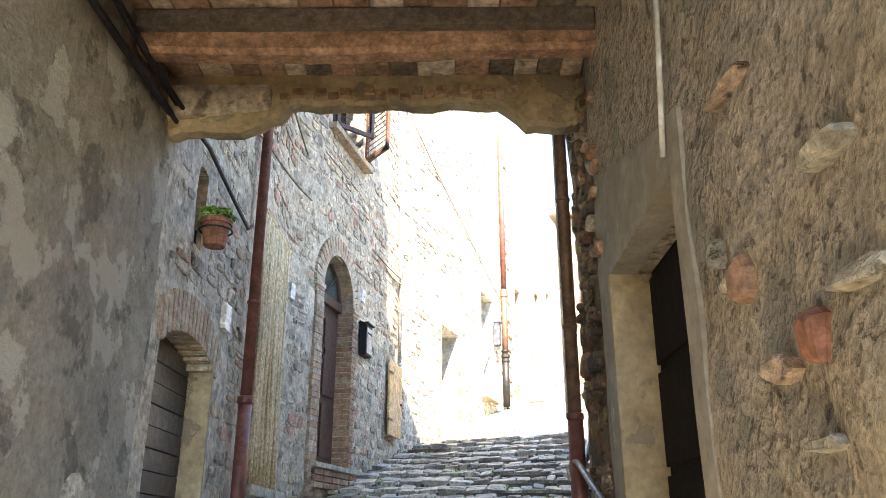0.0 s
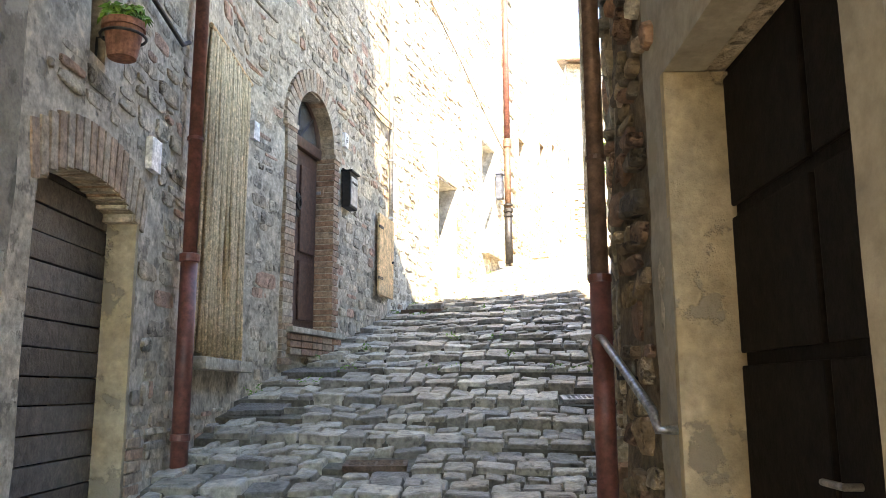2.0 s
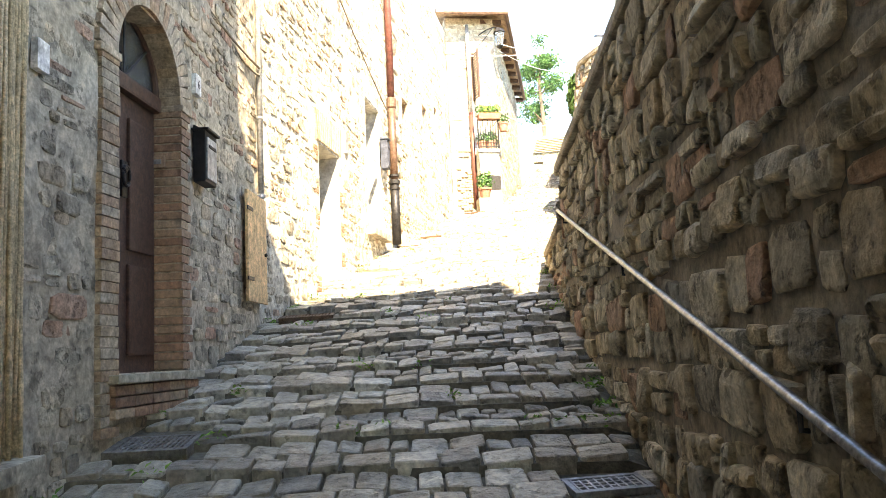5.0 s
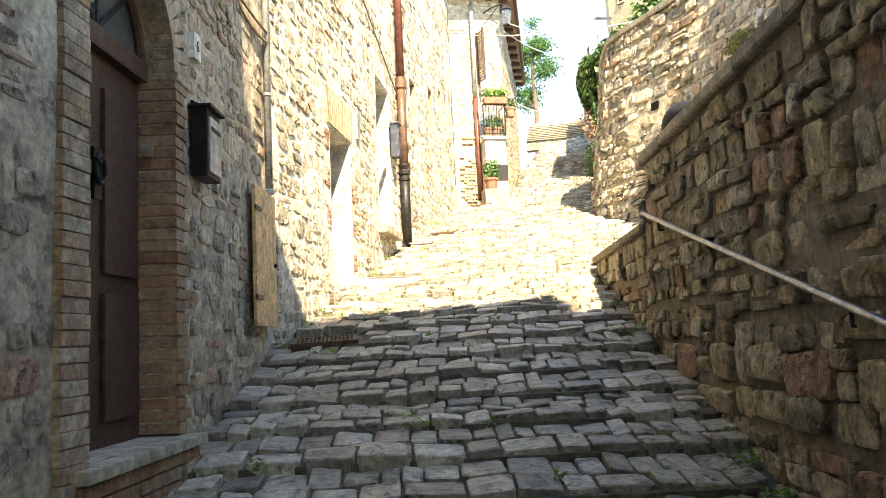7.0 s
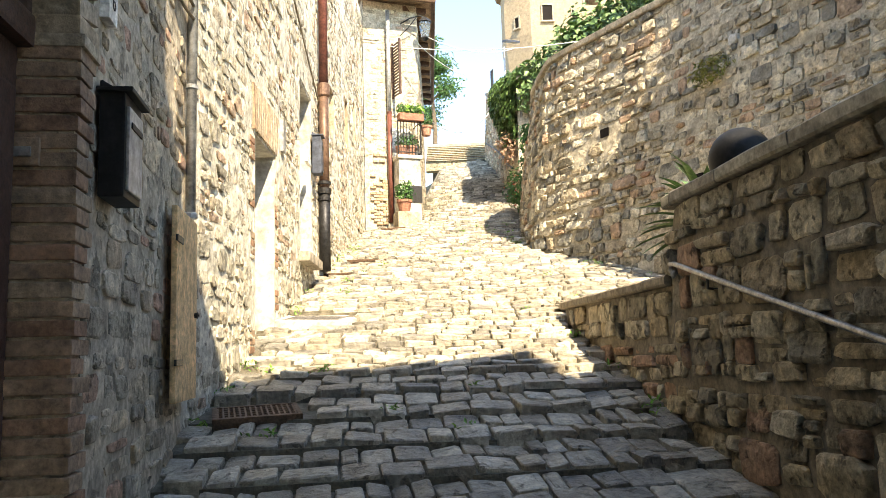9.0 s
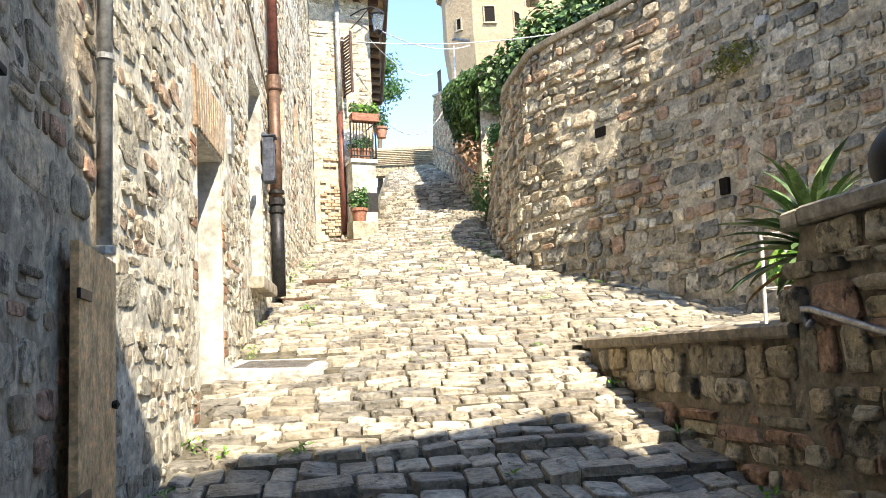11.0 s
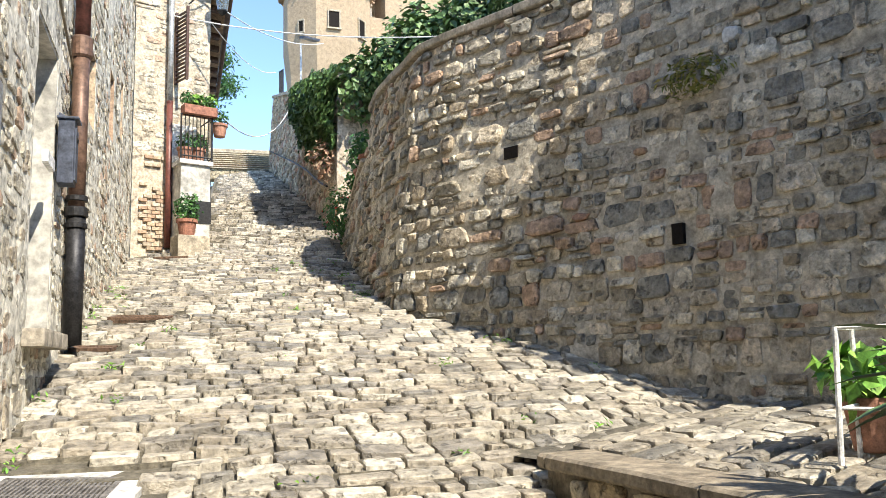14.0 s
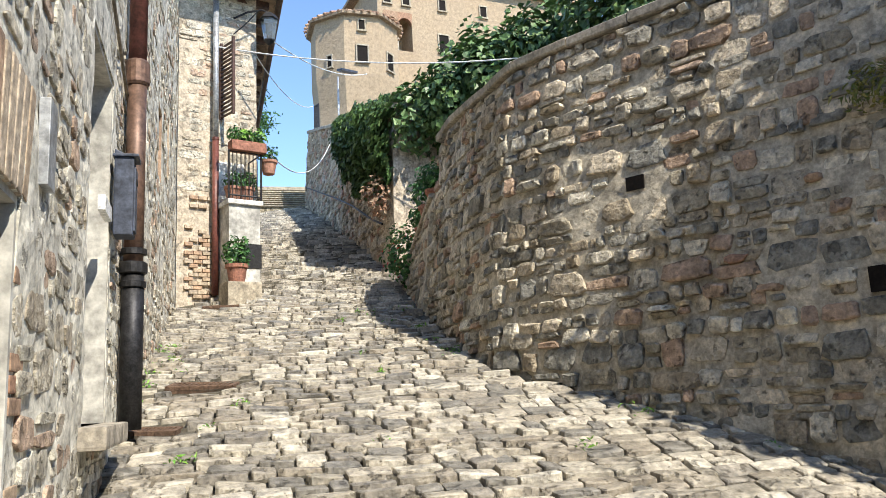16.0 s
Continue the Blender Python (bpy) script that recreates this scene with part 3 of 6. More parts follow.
wall_right_big = tagged(build_wall("wall_right_big", BIG_RUN, 0, BIG_RUN.length, lambda u: 2.6, big_top, M_MORTAR_MID, thick=0.6, amp=0.03, cell=0.25), "tall curved grey-beige rubble retaining wall", "wall", kind="structure")


def ramp_top(u):
    return 7.2 - 0.38 * u if u < 2.1 else 6.47 + (u - 2.1) * 0.5


wall_right_ramp = tagged(build_wall("wall_right_ramp", RAMP_RUN, 0, RAMP_RUN.length, lambda u: 4.8, ramp_top, M_MORTAR_MID, thick=0.9, amp=0.03, cell=0.25), "low sloping rubble wall carrying flower pots", "wall", kind="structure")


def up_top(u):
    return 9.7 + 0.31 * u


wall_right_upper = tagged(build_wall("wall_right_upper", UP_RUN, 0, UP_RUN.length, lambda u: floor_of(UP_RUN)(u) - 0.5, up_top, M_MORTAR, thick=0.8, amp=0.04, cell=0.4), "high rubble retaining wall hung with ivy", "wall", kind="structure")

# ---- ground ----
def ground_sheet():
    verts, faces = [], []
    ys = [-9 + 0.5 * k for k in range(int(54 / 0.5))]
    cols = 14
    for y in ys:
        a, b = left_x(y) - 0.3, right_x(y) + 0.3
        for k in range(cols + 1):
            x = a + (b - a) * k / cols
            verts.append((x, y, rise(x, y) - 0.075))
    for r in range(len(ys) - 1):
        for k in range(cols):
            q = r * (cols + 1) + k
            faces.append((q, q + 1, q + cols + 2, q + cols + 1))
    return mesh_ob("ground", verts, faces, M_EARTH, smooth=True)


road = tagged(ground_sheet(), "sloping stepped street paved with worn stone setts", "ground", kind="structure")
verts, faces = [], []
rows = [7.0 + 0.25 * k for k in range(33)]
for y in rows:
    a, b = table(RIGHT_LOW, y) + 0.05, table(RIGHT_HIGH, y) + 0.4
    for k in range(11):
        x = a + (b - a) * k / 10
        verts.append((x, y, max(terrace(x, y), rise(x, y) - 0.05 if y > 14.2 else -9) - 0.04))
for r in range(len(rows) - 1):
    for k in range(10):
        q = r * 11 + k
        faces.append((q, q + 1, q + 12, q + 11))
terrace_ob = tagged(mesh_ob("terrace_floor", verts, faces, M_EARTH), "level paved terrace behind the low wall", "ground", kind="structure")

CENTRE = [(-0.4, 1.0), (-0.3, 5.0), (0.15, 9.0), (0.75, 12.2), (1.75, 15.2), (3.05, 18.6), (4.45, 22.0), (6.1, 26.0), (7.9, 30.4), (12.9, 42.6)]


class Spine:
    """The street's middle line, smoothed."""

    def __init__(self, pts):
        dense = []
        for i in range(len(pts) - 1):
            p0, p1, p2, p3 = (Vector(pts[max(0, min(len(pts) - 1, i + k))]) for k in (-1, 0, 1, 2))
            for k in range(20):
                t = k / 20
                dense.append(0.5 * (2 * p1 + (p2 - p0) * t + (2 * p0 - 5 * p1 + 4 * p2 - p3) * t * t + (3 * p1 - p0 - 3 * p2 + p3) * t ** 3))
        dense.append(Vector(pts[-1]))
        self.p, self.s = dense, [0.0]
        for a, b in zip(dense, dense[1:]):
            self.s.append(self.s[-1] + (b - a).length)

    def at(self, s, a):
        lo, hi = 0, len(self.s) - 2
        while lo < hi:
            mid = (lo + hi + 1) // 2
            if self.s[mid] <= s:
                lo = mid
            else:
                hi = mid - 1
        d = (self.p[lo + 1] - self.p[lo]).normalized()
        c = self.p[lo] + d * (s - self.s[lo])
        return c + Vector((d.y, -d.x)) * a, d


SPINE = Spine(CENTRE)
GRATES = []


def pave():
    rnd = random.Random(5)
    rest = Joined()
    bed = Joined()
    count = 0
    s, step = 0.0, 0
    while s < SPINE.s[-1] - 0.5:
        mid, _ = SPINE.at(s, 0)
        if mid.y < 13.0:
            depth, slope, rows = 0.47, 0.16, (0.17, 0.15, 0.15)
            if rnd.random() < 0.25:
                rows = (0.22, 0.25)
        elif mid.y < 24:
            depth = rnd.choice((0.14, 0.16, 0.18, 0.21))
            slope, rows = 0.10, (depth,)
        else:
            depth, slope, rows = 0.3, 0.06, (0.3,)
        sc = s + depth / 2
        off = 0.0
        if mid.y > -2:
            bv, bf = [], []
            na = 40
            for i in range(na + 1):
                ca = -5.5 + 11.0 * i / na
                pc, _ = SPINE.at(sc, ca)
                zc = rise(pc.x, pc.y)
                for ps, dz in ((s + 0.01, -0.14), (s + 0.012, -0.038), (s + depth + 0.012, -0.038)):
                    q, _ = SPINE.at(ps, ca)
                    fade = smooth01((q.x - 3.2) / 1.0) if 14 < q.y < 18 else 0.0
                    qx = min(max(q.x, left_x(q.y) - 0.2), right_x(q.y) + 0.1)
                    zz = (zc + (ps - sc) * slope) * (1 - fade) + rise(q.x, q.y) * fade
                    if qx != q.x:
                        zz = rise(qx, q.y) - 0.05
                    bv.append((qx, q.y, zz + dz + 0.008))
            for i in range(na):
                for j in range(2):
                    a0 = i * 3 + j
                    bf.append((a0, a0 + 3, a0 + 4, a0 + 1))
            bed.add(bv, bf)
        for r, rd in enumerate(rows):
            a = -9.0 + rnd.uniform(0, 0.3)
            while a < 9.0:
                w = rnd.uniform(0.10, 0.25) if mid.y < 13 else rnd.uniform(0.12, 0.34)
                if mid.y > 24:
                    w *= 1.6
                if r == 0 and mid.y < 13:
                    w *= 1.25
                ca, cs = a + w / 2, s + off + rd / 2
                p, d = SPINE.at(cs, ca)
                a += w
                if not (left_x(p.y) + 0.02 < p.x < right_x(p.y) + (0.0 if p.y < 14.2 else 0.05)) or p.y < -1:
                    continue
                if any(abs((p.x - gx) * gc + (p.y - gy) * gs) < gw and abs((p.y - gy) * gc - (p.x - gx) * gs) < gd for gx, gy, gc, gs, gw, gd in GRATES):
                    continue
                pc, _ = SPINE.at(sc, ca)
                zc = rise(pc.x, pc.y)
                fade = smooth01((p.x - 3.2) / 1.0) if 14 < p.y < 18 else 0.0
                lift = rnd.uniform(-0.013, 0.012)
                wav = 0.05 * noise.noise(Vector((ca * 0.9, s * 0.8, 3.0)))
                tilt = rnd.uniform(-0.035, 0.035)

                def f(pa, ps, dd, zc=zc, sc=sc, ca=ca, lift=lift, fade=fade, wav=wav, tilt=tilt):
                    q, _ = SPINE.at(ps + wav, pa)
                    stepped = zc + (ps - sc) * slope + tilt * (pa - ca)
                    z = stepped * (1 - fade) + rise(q.x, q.y) * fade
                    return Vector((q.x, q.y, z + lift + dd - 0.03))
                vs, fs = stone_mesh(f, ca, cs, w - 0.010, rd - 0.008, 0.04, rnd, root=-0.10, dome=0.2, jit=0.075, square=1.1, rim=0.008)
                if 9.6 < p.y < 12.95 and count < 300:
                    c = Vector(vs[-1])
                    ob = mesh_ob("paving_stone", [tuple(Vector(v) - c) for v in vs], fs, M_SETT, road)
                    ob.location = c
                    count += 1
                else:
                    rest.add(vs, fs)
            off += rd
        s += depth
        step += 1
    tagged(mesh_ob("paving_rest", rest.v, rest.f, M_SETT, road), kind="stuff")
    tagged(mesh_ob("joint_bed", bed.v, bed.f, M_EARTH, road), kind="stuff")
    # terrace paving
    terr = Joined()
    y = 9.0
    while y < 14.4:
        x = 2.0
        rd = rnd.uniform(0.2, 0.27)
        while x < 7:
            w = rnd.uniform(0.16, 0.38)
            if table(RIGHT_LOW, y) + 0.24 < x + w / 2 < table(RIGHT_HIGH, y) - 0.02 and not (y > 14.3):
                vs, fs = stone_mesh(lambda p, q, d: Vector((p, q, terrace(p, q) + d - 0.03)), x + w / 2, y + rd / 2, w - 0.02, rd - 0.02, 0.035, rnd, root=-0.08, dome=0.35, jit=0.1, square=0.8)
                terr.add(vs, fs)
            x += w
        y += rd
    tagged(mesh_ob("paving_rest", terr.v, terr.f, M_SETT, terrace_ob), kind="stuff")

OPS_CLAD = list(OPS)


def on_left(y, v, d=0.0):
    return LEFT_RUN.place(U(y), v, d)


# ---- passage roof and the building over it ----
rnd = random.Random(3)
bm = bmesh.new()
x = -1.69
for (ya, yb, zc) in ((-1.0, 0.9, 4.30), (0.9, 2.4, 4.29), (2.4, 4.02, 4.28), (4.14, 4.68, 4.27)):
    x = -1.75
    while x < 0.95:
        w = rnd.uniform(0.12, 0.26)
        lean = rnd.uniform(-0.02, 0.02)
        box(bm, x + 0.004, x + w - 0.004, ya, yb, zc + rnd.uniform(-0.006, 0.01), zc + 0.06, 0.004)
        x += w
ceiling = tagged(part("ceiling", bm, M_SLAB), "passage ceiling of old brown and grey boards", "ceiling", kind="structure")
bm = bmesh.new()
box(bm, -9.0, -1.76, -1.0, 4.98, 4.2, 11.9)
box(bm, 1.35, 2.6, -1.0, 4.98, 3.3, 11.9)
box(bm, 2.602, 4.4, -1.0, 4.98, 3.3, 10.5)
box(bm, -1.76, 1.35, -1.0, 4.98, 4.36, 11.9)
box(bm, -1.5, -0.8, 3.6, 4.3, 11.9, 13.6)
box(bm, 0.6, 1.1, 3.6, 4.2, 11.9, 12.9)
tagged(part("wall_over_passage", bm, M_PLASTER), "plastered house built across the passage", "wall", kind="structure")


def ragged_beam(name, x0, x1, y0, y1, bottom, top, mat, amp, label, cat, kind=""):
    n = 44
    verts, faces = [], []
    for i in range(n + 1):
        x = x0 + (x1 - x0) * i / n
        zb = bottom(x) + amp * n3(x, 1.0, 0, 5.0) + amp * 0.6 * n3(x, 2.0, 0, 14.0)
        yo = amp * 0.6 * n3(x, 5.0, 0, 6.0)
        verts += [(x, y0 + yo, zb + 0.012), (x, y0 + 0.03, zb - 0.012), (x, y1 - 0.03, zb), (x, y1, zb + 0.02), (x, y1, top), (x, y0 + yo * 0.5, top)]
    for i in range(n):
        for k in range(6):
            a, b = i * 6 + k, i * 6 + (k + 1) % 6
            faces.append((a, a + 6, b + 6, b))
    faces += [tuple(range(6))[::-1], tuple(range(n * 6, n * 6 + 6))]
    return tagged(mesh_ob(name, verts, faces, mat), label, cat, kind=kind)


def lintel_bottom(x):
    z = 4.09
    if x < -1.0:
        z = 3.90 + 0.1 * smooth01((x + 1.25) / 0.25)
    elif x > 0.42:
        z = 3.93 + 0.12 * (1 - smooth01((x - 0.42) / 0.16))
    return z


lintel = ragged_beam("lintel", -1.72, 0.9, 4.62, 4.80, lintel_bottom, 4.40, M_OCHRE, 0.035, "broken brick and plaster lintel over the passage mouth", "lintel", "structure")
for k in range(20):
    bm = bmesh.new()
    bx = -1.0 + k * 0.075
    box(bm, bx, bx + 0.066, 4.595, 4.66, 4.10 + 0.03 * (k % 2), 4.10 + 0.03 * (k % 2) + rnd.uniform(0.03, 0.06), 0.008)
    part("brick", bm, M_BRICK, lintel)
bm = bmesh.new()
box(bm, -1.72, -1.05, 4.58, 4.76, 3.95, 4.2, 0.05)
for v in bm.verts:
    v.co.z += 0.08 * clamp01((v.co.x + 1.5) / 0.45) * (1 if v.co.z < 4.05 else 0)
corbel = tagged(part("corbel", bm, M_MORTAR), "rough mortared stone corbel under the lintel", "corbel", kind="structure")
for y0, y1, z0 in ((4.0, 4.17, 4.06), (2.3, 2.5, 4.07), (0.7, 0.9, 4.08)):
    beam = ragged_beam("ceiling_beam", -1.66, 0.9, y0, y1, lambda x, z0=z0: z0 + 0.015 * math.sin(x * 2), 4.30, M_BEAM, 0.012, "old weathered timber beam carrying the passage ceiling", "beam")
bm = bmesh.new()
box(bm, -1.66, 0.86, 3.93, 4.0, 4.16, 4.27, 0.01)
tagged(part("ceiling_plank", bm, M_WOOD_GREY), "worn plank nailed along the ceiling beam", "plank")
# cables in the corner of the passage
for k in range(5):
    bm = bmesh.new()
    pts = [(-1.66 + 0.035 * (k % 3), -0.9 + i * 0.55, 4.12 - 0.05 * k + 0.02 * math.sin(i * 1.7 + k)) for i in range(11)]
    if k == 0:
        pts += [(-1.64, 5.3, 4.12), (-1.64, 6.0, 4.03), (-1.64, 6.5, 3.98), (-1.64, 6.62, 4.05)]
    tube(bm, pts, 0.016 + 0.006 * (k % 2), 8)
    tagged(part("wall_cable", bm, M_IRON, smooth=True), "thick black cable clipped along the passage wall", "cable", group="passage cables")
# facade cables
for pts in ([(-1.66, 4.9, 4.7), (-1.64, 6.9, 5.0), (-1.55, 9.0, 5.3), (-0.95, 11.6, 5.42), (-0.71, 12.43, 5.36)], [(-1.66, 7.0, 6.2), (-1.6, 8.8, 5.75), (-1.25, 10.3, 5.55), (-0.72, 12.4, 5.44)], [(-0.62, 12.75, 8.6), (0.3, 15.5, 7.7), (1.35, 18.6, 6.75)]):
    bm = bmesh.new()
    dense = []
    for a, b in zip(pts, pts[1:]):
        dense += bez(a, b, 0.05, 6)[:-1]
    tube(bm, dense + [Vector(pts[-1])], 0.012, 6)
    tagged(part("facade_cable", bm, M_MORTAR_DARK, smooth=True), "thin grey cable running along the house fronts", "cable", group="facade cables")


# ---- the dark door of the passage ----
def dark_door():
    d = thing("passage_door", "dark panelled wooden door deep in a plastered recess", "door", pose(1.085, 2.86, 0.35))
    bm = bmesh.new()
    box(bm, 0.0, 0.05, 0.0, 1.36, 0.0, 2.44)
    part("leaf", bm, M_WOOD_SHADE_BLACK, d)
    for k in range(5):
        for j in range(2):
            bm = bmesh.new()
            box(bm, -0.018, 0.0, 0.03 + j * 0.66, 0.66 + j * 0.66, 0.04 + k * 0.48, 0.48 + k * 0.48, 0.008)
            part("panel", bm, M_WOOD_SHADE_BLACK, d)
    bm = bmesh.new()
    tube(bm, [(-0.02, 0.55, 1.15), (-0.06, 0.55, 1.15), (-0.06, 0.66, 1.15)], 0.009, 8)
    part("handle", bm, M_STEEL, d, "steel lever handle")


dark_door()
bm = bmesh.new()
box(bm, 0.866, 1.084, 4.118, 4.16, 0.2, 2.778)
tagged(part("trim_jamb", bm, M_OCHRE), "flaking ochre plaster door jamb", "jamb", kind="structure")
bm = bmesh.new()
box(bm, 1.3, 1.45, 2.3, 4.4, -0.2, 3.4)
tagged(part("wall_behind_door", bm, M_PLASTER), "plain wall behind the passage door", "wall", kind="structure")


def patch(mat, name, run, y, z, w, h, seed, label, cat, depth=0.03):
    r = random.Random(seed)
    u = run.u_at(y)
    vs, fs = stone_mesh(lambda p, q, d: run.at(p, q, d), u, z, w * 0.75, h * 0.75, depth * 0.6 + 0.012, r, dome=0.6, jit=0.3, square=0.35)
    tagged(mesh_ob(name, vs, fs, mat), label, cat)


patch(M_TERRA, "brick_lump", PASS_RUN, 2.0, 1.93, 0.2, 0.2, 1, "broken orange brick showing in the plaster", "brick", 0.05)
patch(M_BRICK, "brick_lump", PASS_RUN, 2.37, 2.18, 0.1, 0.2, 2, "broken red brick showing in the plaster", "brick", 0.05)
for k, (yy, zz, w, h) in enumerate(((2.55, 2.32, 0.13, 0.13), (2.46, 2.2, 0.12, 0.09), (2.3, 2.75, 0.35, 0.07), (2.1, 3.1, 0.2, 0.12), (1.8, 2.3, 0.3, 0.06), (2.0, 1.7, 0.22, 0.05), (1.75, 2.0, 0.25, 0.08), (2.2, 1.9, 0.2, 0.09))):
    patch(M_RUBBLE, "stone_lump", PASS_RUN, yy, zz, w, h, 20 + k, "pale field stone showing in the plaster", "stone", 0.05)
for k in range(26):
    yy, zz = rnd.uniform(4.2, 4.9), rnd.uniform(2.9, 4.2)
    patch(M_BRICK if k % 3 else M_RUBBLE, "stone_lump", PASS_RUN, yy, zz, rnd.uniform(0.08, 0.2), rnd.uniform(0.06, 0.14), 50 + k, "broken brick and stone at the wall's corner", "stone", 0.05)
for k in range(9):
    yy, zz = rnd.uniform(3.0, 4.6), rnd.uniform(0.9, 1.9)
    patch(M_RUBBLE_GREY, "stone_lump", LEFT_RUN, yy, zz, rnd.uniform(0.2, 0.36), rnd.uniform(0.16, 0.28), 90 + k, "grey stone showing through worn plaster", "stone", 0.012)
bm = bmesh.new()
tube(bm, [(0.855, 2.78, 3.9), (0.855, 2.85, 3.3), (0.855, 2.95, 2.85)], 0.012, 8)
tagged(part("wall_conduit", bm, M_SMOOTH, smooth=True), "thin grey conduit on the plaster wall", "conduit")


# ---- pipes ----
def downpipe(name, label, pts_sections, collars):
    d = thing(name, label, "drainpipe", pose(*pts_sections[0][0][0]))
    o = Vector(pts_sections[0][0][0])
    for pts, r, mat, nm in pts_sections:
        bm = bmesh.new()
        tube(bm, [Vector(p) - o for p in pts], r, 16)
        part(nm, bm, mat, d, smooth=True)
    for (cx, cy, cz), r, h, mat in collars:
        bm = bmesh.new()
        lathe(bm, [(r * 0.85, -h / 2), (r, -h * 0.4), (r, h * 0.4), (r * 0.85, h / 2)], 16, Matrix.Translation(Vector((cx, cy, cz)) - o))
        part("collar", bm, mat, d)
    return d


downpipe("drainpipe", "red-brown painted drainpipe on the stone house front", [(((-1.6, 6.73, 1.2), (-1.6, 6.73, 2.58)), 0.055, M_RED, "lower_pipe"), (((-1.6, 6.73, 2.58), (-1.6, 6.73, 9.3)), 0.046, M_RED, "upper_pipe")], [((-1.6, 6.73, 2.58), 0.066, 0.06, M_RED), ((-1.6, 6.73, 1.42), 0.064, 0.05, M_RED), ((-1.6, 6.73, 3.4), 0.056, 0.03, M_RED)])
downpipe("drainpipe", "brown copper drainpipe with a red iron foot", [(((0.80, 5.06, 1.0), (0.80, 5.06, 2.22)), 0.047, M_RED, "lower_pipe"), (((0.80, 5.06, 2.2), (0.80, 5.06, 9.0)), 0.040, M_COPPER, "upper_pipe")], [((0.80, 5.06, 2.2), 0.052, 0.04, M_RED), ((0.80, 5.06, 2.75), 0.047, 0.025, M_COPPER), ((0.80, 5.06, 3.6), 0.047, 0.025, M_COPPER)])
bm = bmesh.new()
tube(bm, [(0.765, 5.13, 2.2), (0.765, 5.13, 3.0), (0.77, 5.13, 4.5), (0.78, 5.1, 9.0)], 0.010, 8)
tagged(part("wall_conduit", bm, M_WHITE, smooth=True), "thin white cable beside the drainpipe", "cable")
PX, PY = 1.33, 18.33
downpipe("drainpipe", "brown copper drainpipe with a black iron foot", [(((PX, PY, 4.35), (PX, PY, 5.5)), 0.08, M_IRON, "lower_pipe"), (((PX, PY, 5.5), (PX, PY, 7.0)), 0.07, M_COPPER, "middle_pipe"), (((PX, PY, 7.0), (PX, PY, 11.2)), 0.066, M_RED, "upper_pipe")], [((PX, PY, 5.5), 0.1, 0.09, M_IRON), ((PX, PY, 5.62), 0.094, 0.05, M_IRON), ((PX, PY, 5.38), 0.094, 0.05, M_IRON), ((PX, PY, 7.0), 0.09, 0.2, M_COPPER), ((PX, PY, 6.7), 0.068, 0.04, M_COPPER)])
downpipe("drainpipe", "grey zinc drainpipe with a red painted foot", [(((4.3, 25.08, 6.25), (4.3, 25.08, 8.92)), 0.055, M_RED, "lower_pipe"), (((4.3, 25.08, 8.9), (4.3, 25.08, 11.5)), 0.05, M_ZINC, "upper_pipe")], [((4.3, 25.08, 8.92), 0.062, 0.05, M_RED)])
cm = LEFT_RUN.place(U(12.42), 0, 0.04).translation
downpipe("conduit_pipe", "grey zinc conduit clipped to the house corner", [(((cm.x, cm.y, 4.05), (cm.x, cm.y, 9.2)), 0.032, M_ZINC, "pipe")], [((cm.x, cm.y, 4.06), 0.045, 0.04, M_ZINC), ((cm.x, cm.y, 4.9), 0.04, 0.03, M_ZINC)])


# ---- doors of the left-hand houses ----
def brick_jamb(u0, u1, v0, v1, run, parent, deep, mat, out=0.02, right=True):
    """A stack of bricks on a jamb, lying along u0..u1 and turning into the reveal."""
    v, k = v0, 0
    r = random.Random(int(u0 * 100))
    bm = bmesh.new()
    box(bm, 0, u1 - u0, -out + 0.012, deep, 0.0, v1 - v0)
    for q in bm.verts:
        q.co.x += 0.009 if q.co.x < 0.01 else -0.009
    ob = part("joint_fill", bm, M_MORTAR, parent)
    ob.matrix_world = run.place(u0, v0)
    while v < v1 - 0.03:
        h = 0.066
        ex = 0.05 if k % 2 and right else 0.0
        bm = bmesh.new()
        lo, hi = (u0, u1 + ex) if right else (u0 - ex, u1)
        w = hi - lo
        box(bm, 0, w, -out - r.uniform(0, 0.012), deep, 0.0, h - (0.011 if right else 0.005), 0.006)
        ob = part("brick", bm, mat, parent)
        ob.matrix_world = run.place(lo, v)
        v += h
        k += 1


def arch_bricks(op, run, parent, mat, deep, ring=0.22, n=17, out=0.02, flat=False):
    u0, u1, v0, v1, ah = op
    c, h = (u0 + u1) / 2, (u1 - u0) / 2
    for k in range(n):
        bm = bmesh.new()
        t = (k + 0.5) / n
        if flat:
            uu = u0 - 0.06 + (u1 - u0 + 0.12) * t
            vv = top_of(op, min(max(uu, u0 + 0.02), u1 - 0.02))
            m = run.place(uu, vv) @ pose(0, 0, 0, 0, (t - 0.5) * 22, 0)
            wv = (u1 - u0 + 0.12) / n
        else:
            a = math.pi * (1 - t)
            m = run.place(c + h * math.cos(a), v1 + ah * math.sin(a)) @ pose(0, 0, 0, 0, math.degrees(math.pi / 2 - a), 0)
            wv = math.pi * (h + 0.1) / n
        box(bm, -wv / 2 + 0.005, wv / 2 - 0.005, -out, deep, 0.0, ring, 0.008)
        ob = part("brick", bm, mat, parent)
        ob.matrix_world = m


door_1 = tagged(new("door_1"), "low arched door of weathered horizontal planks", "door", kind="structure")
z0 = 0.95
w1 = DOOR1[1] - DOOR1[0]
n = 14
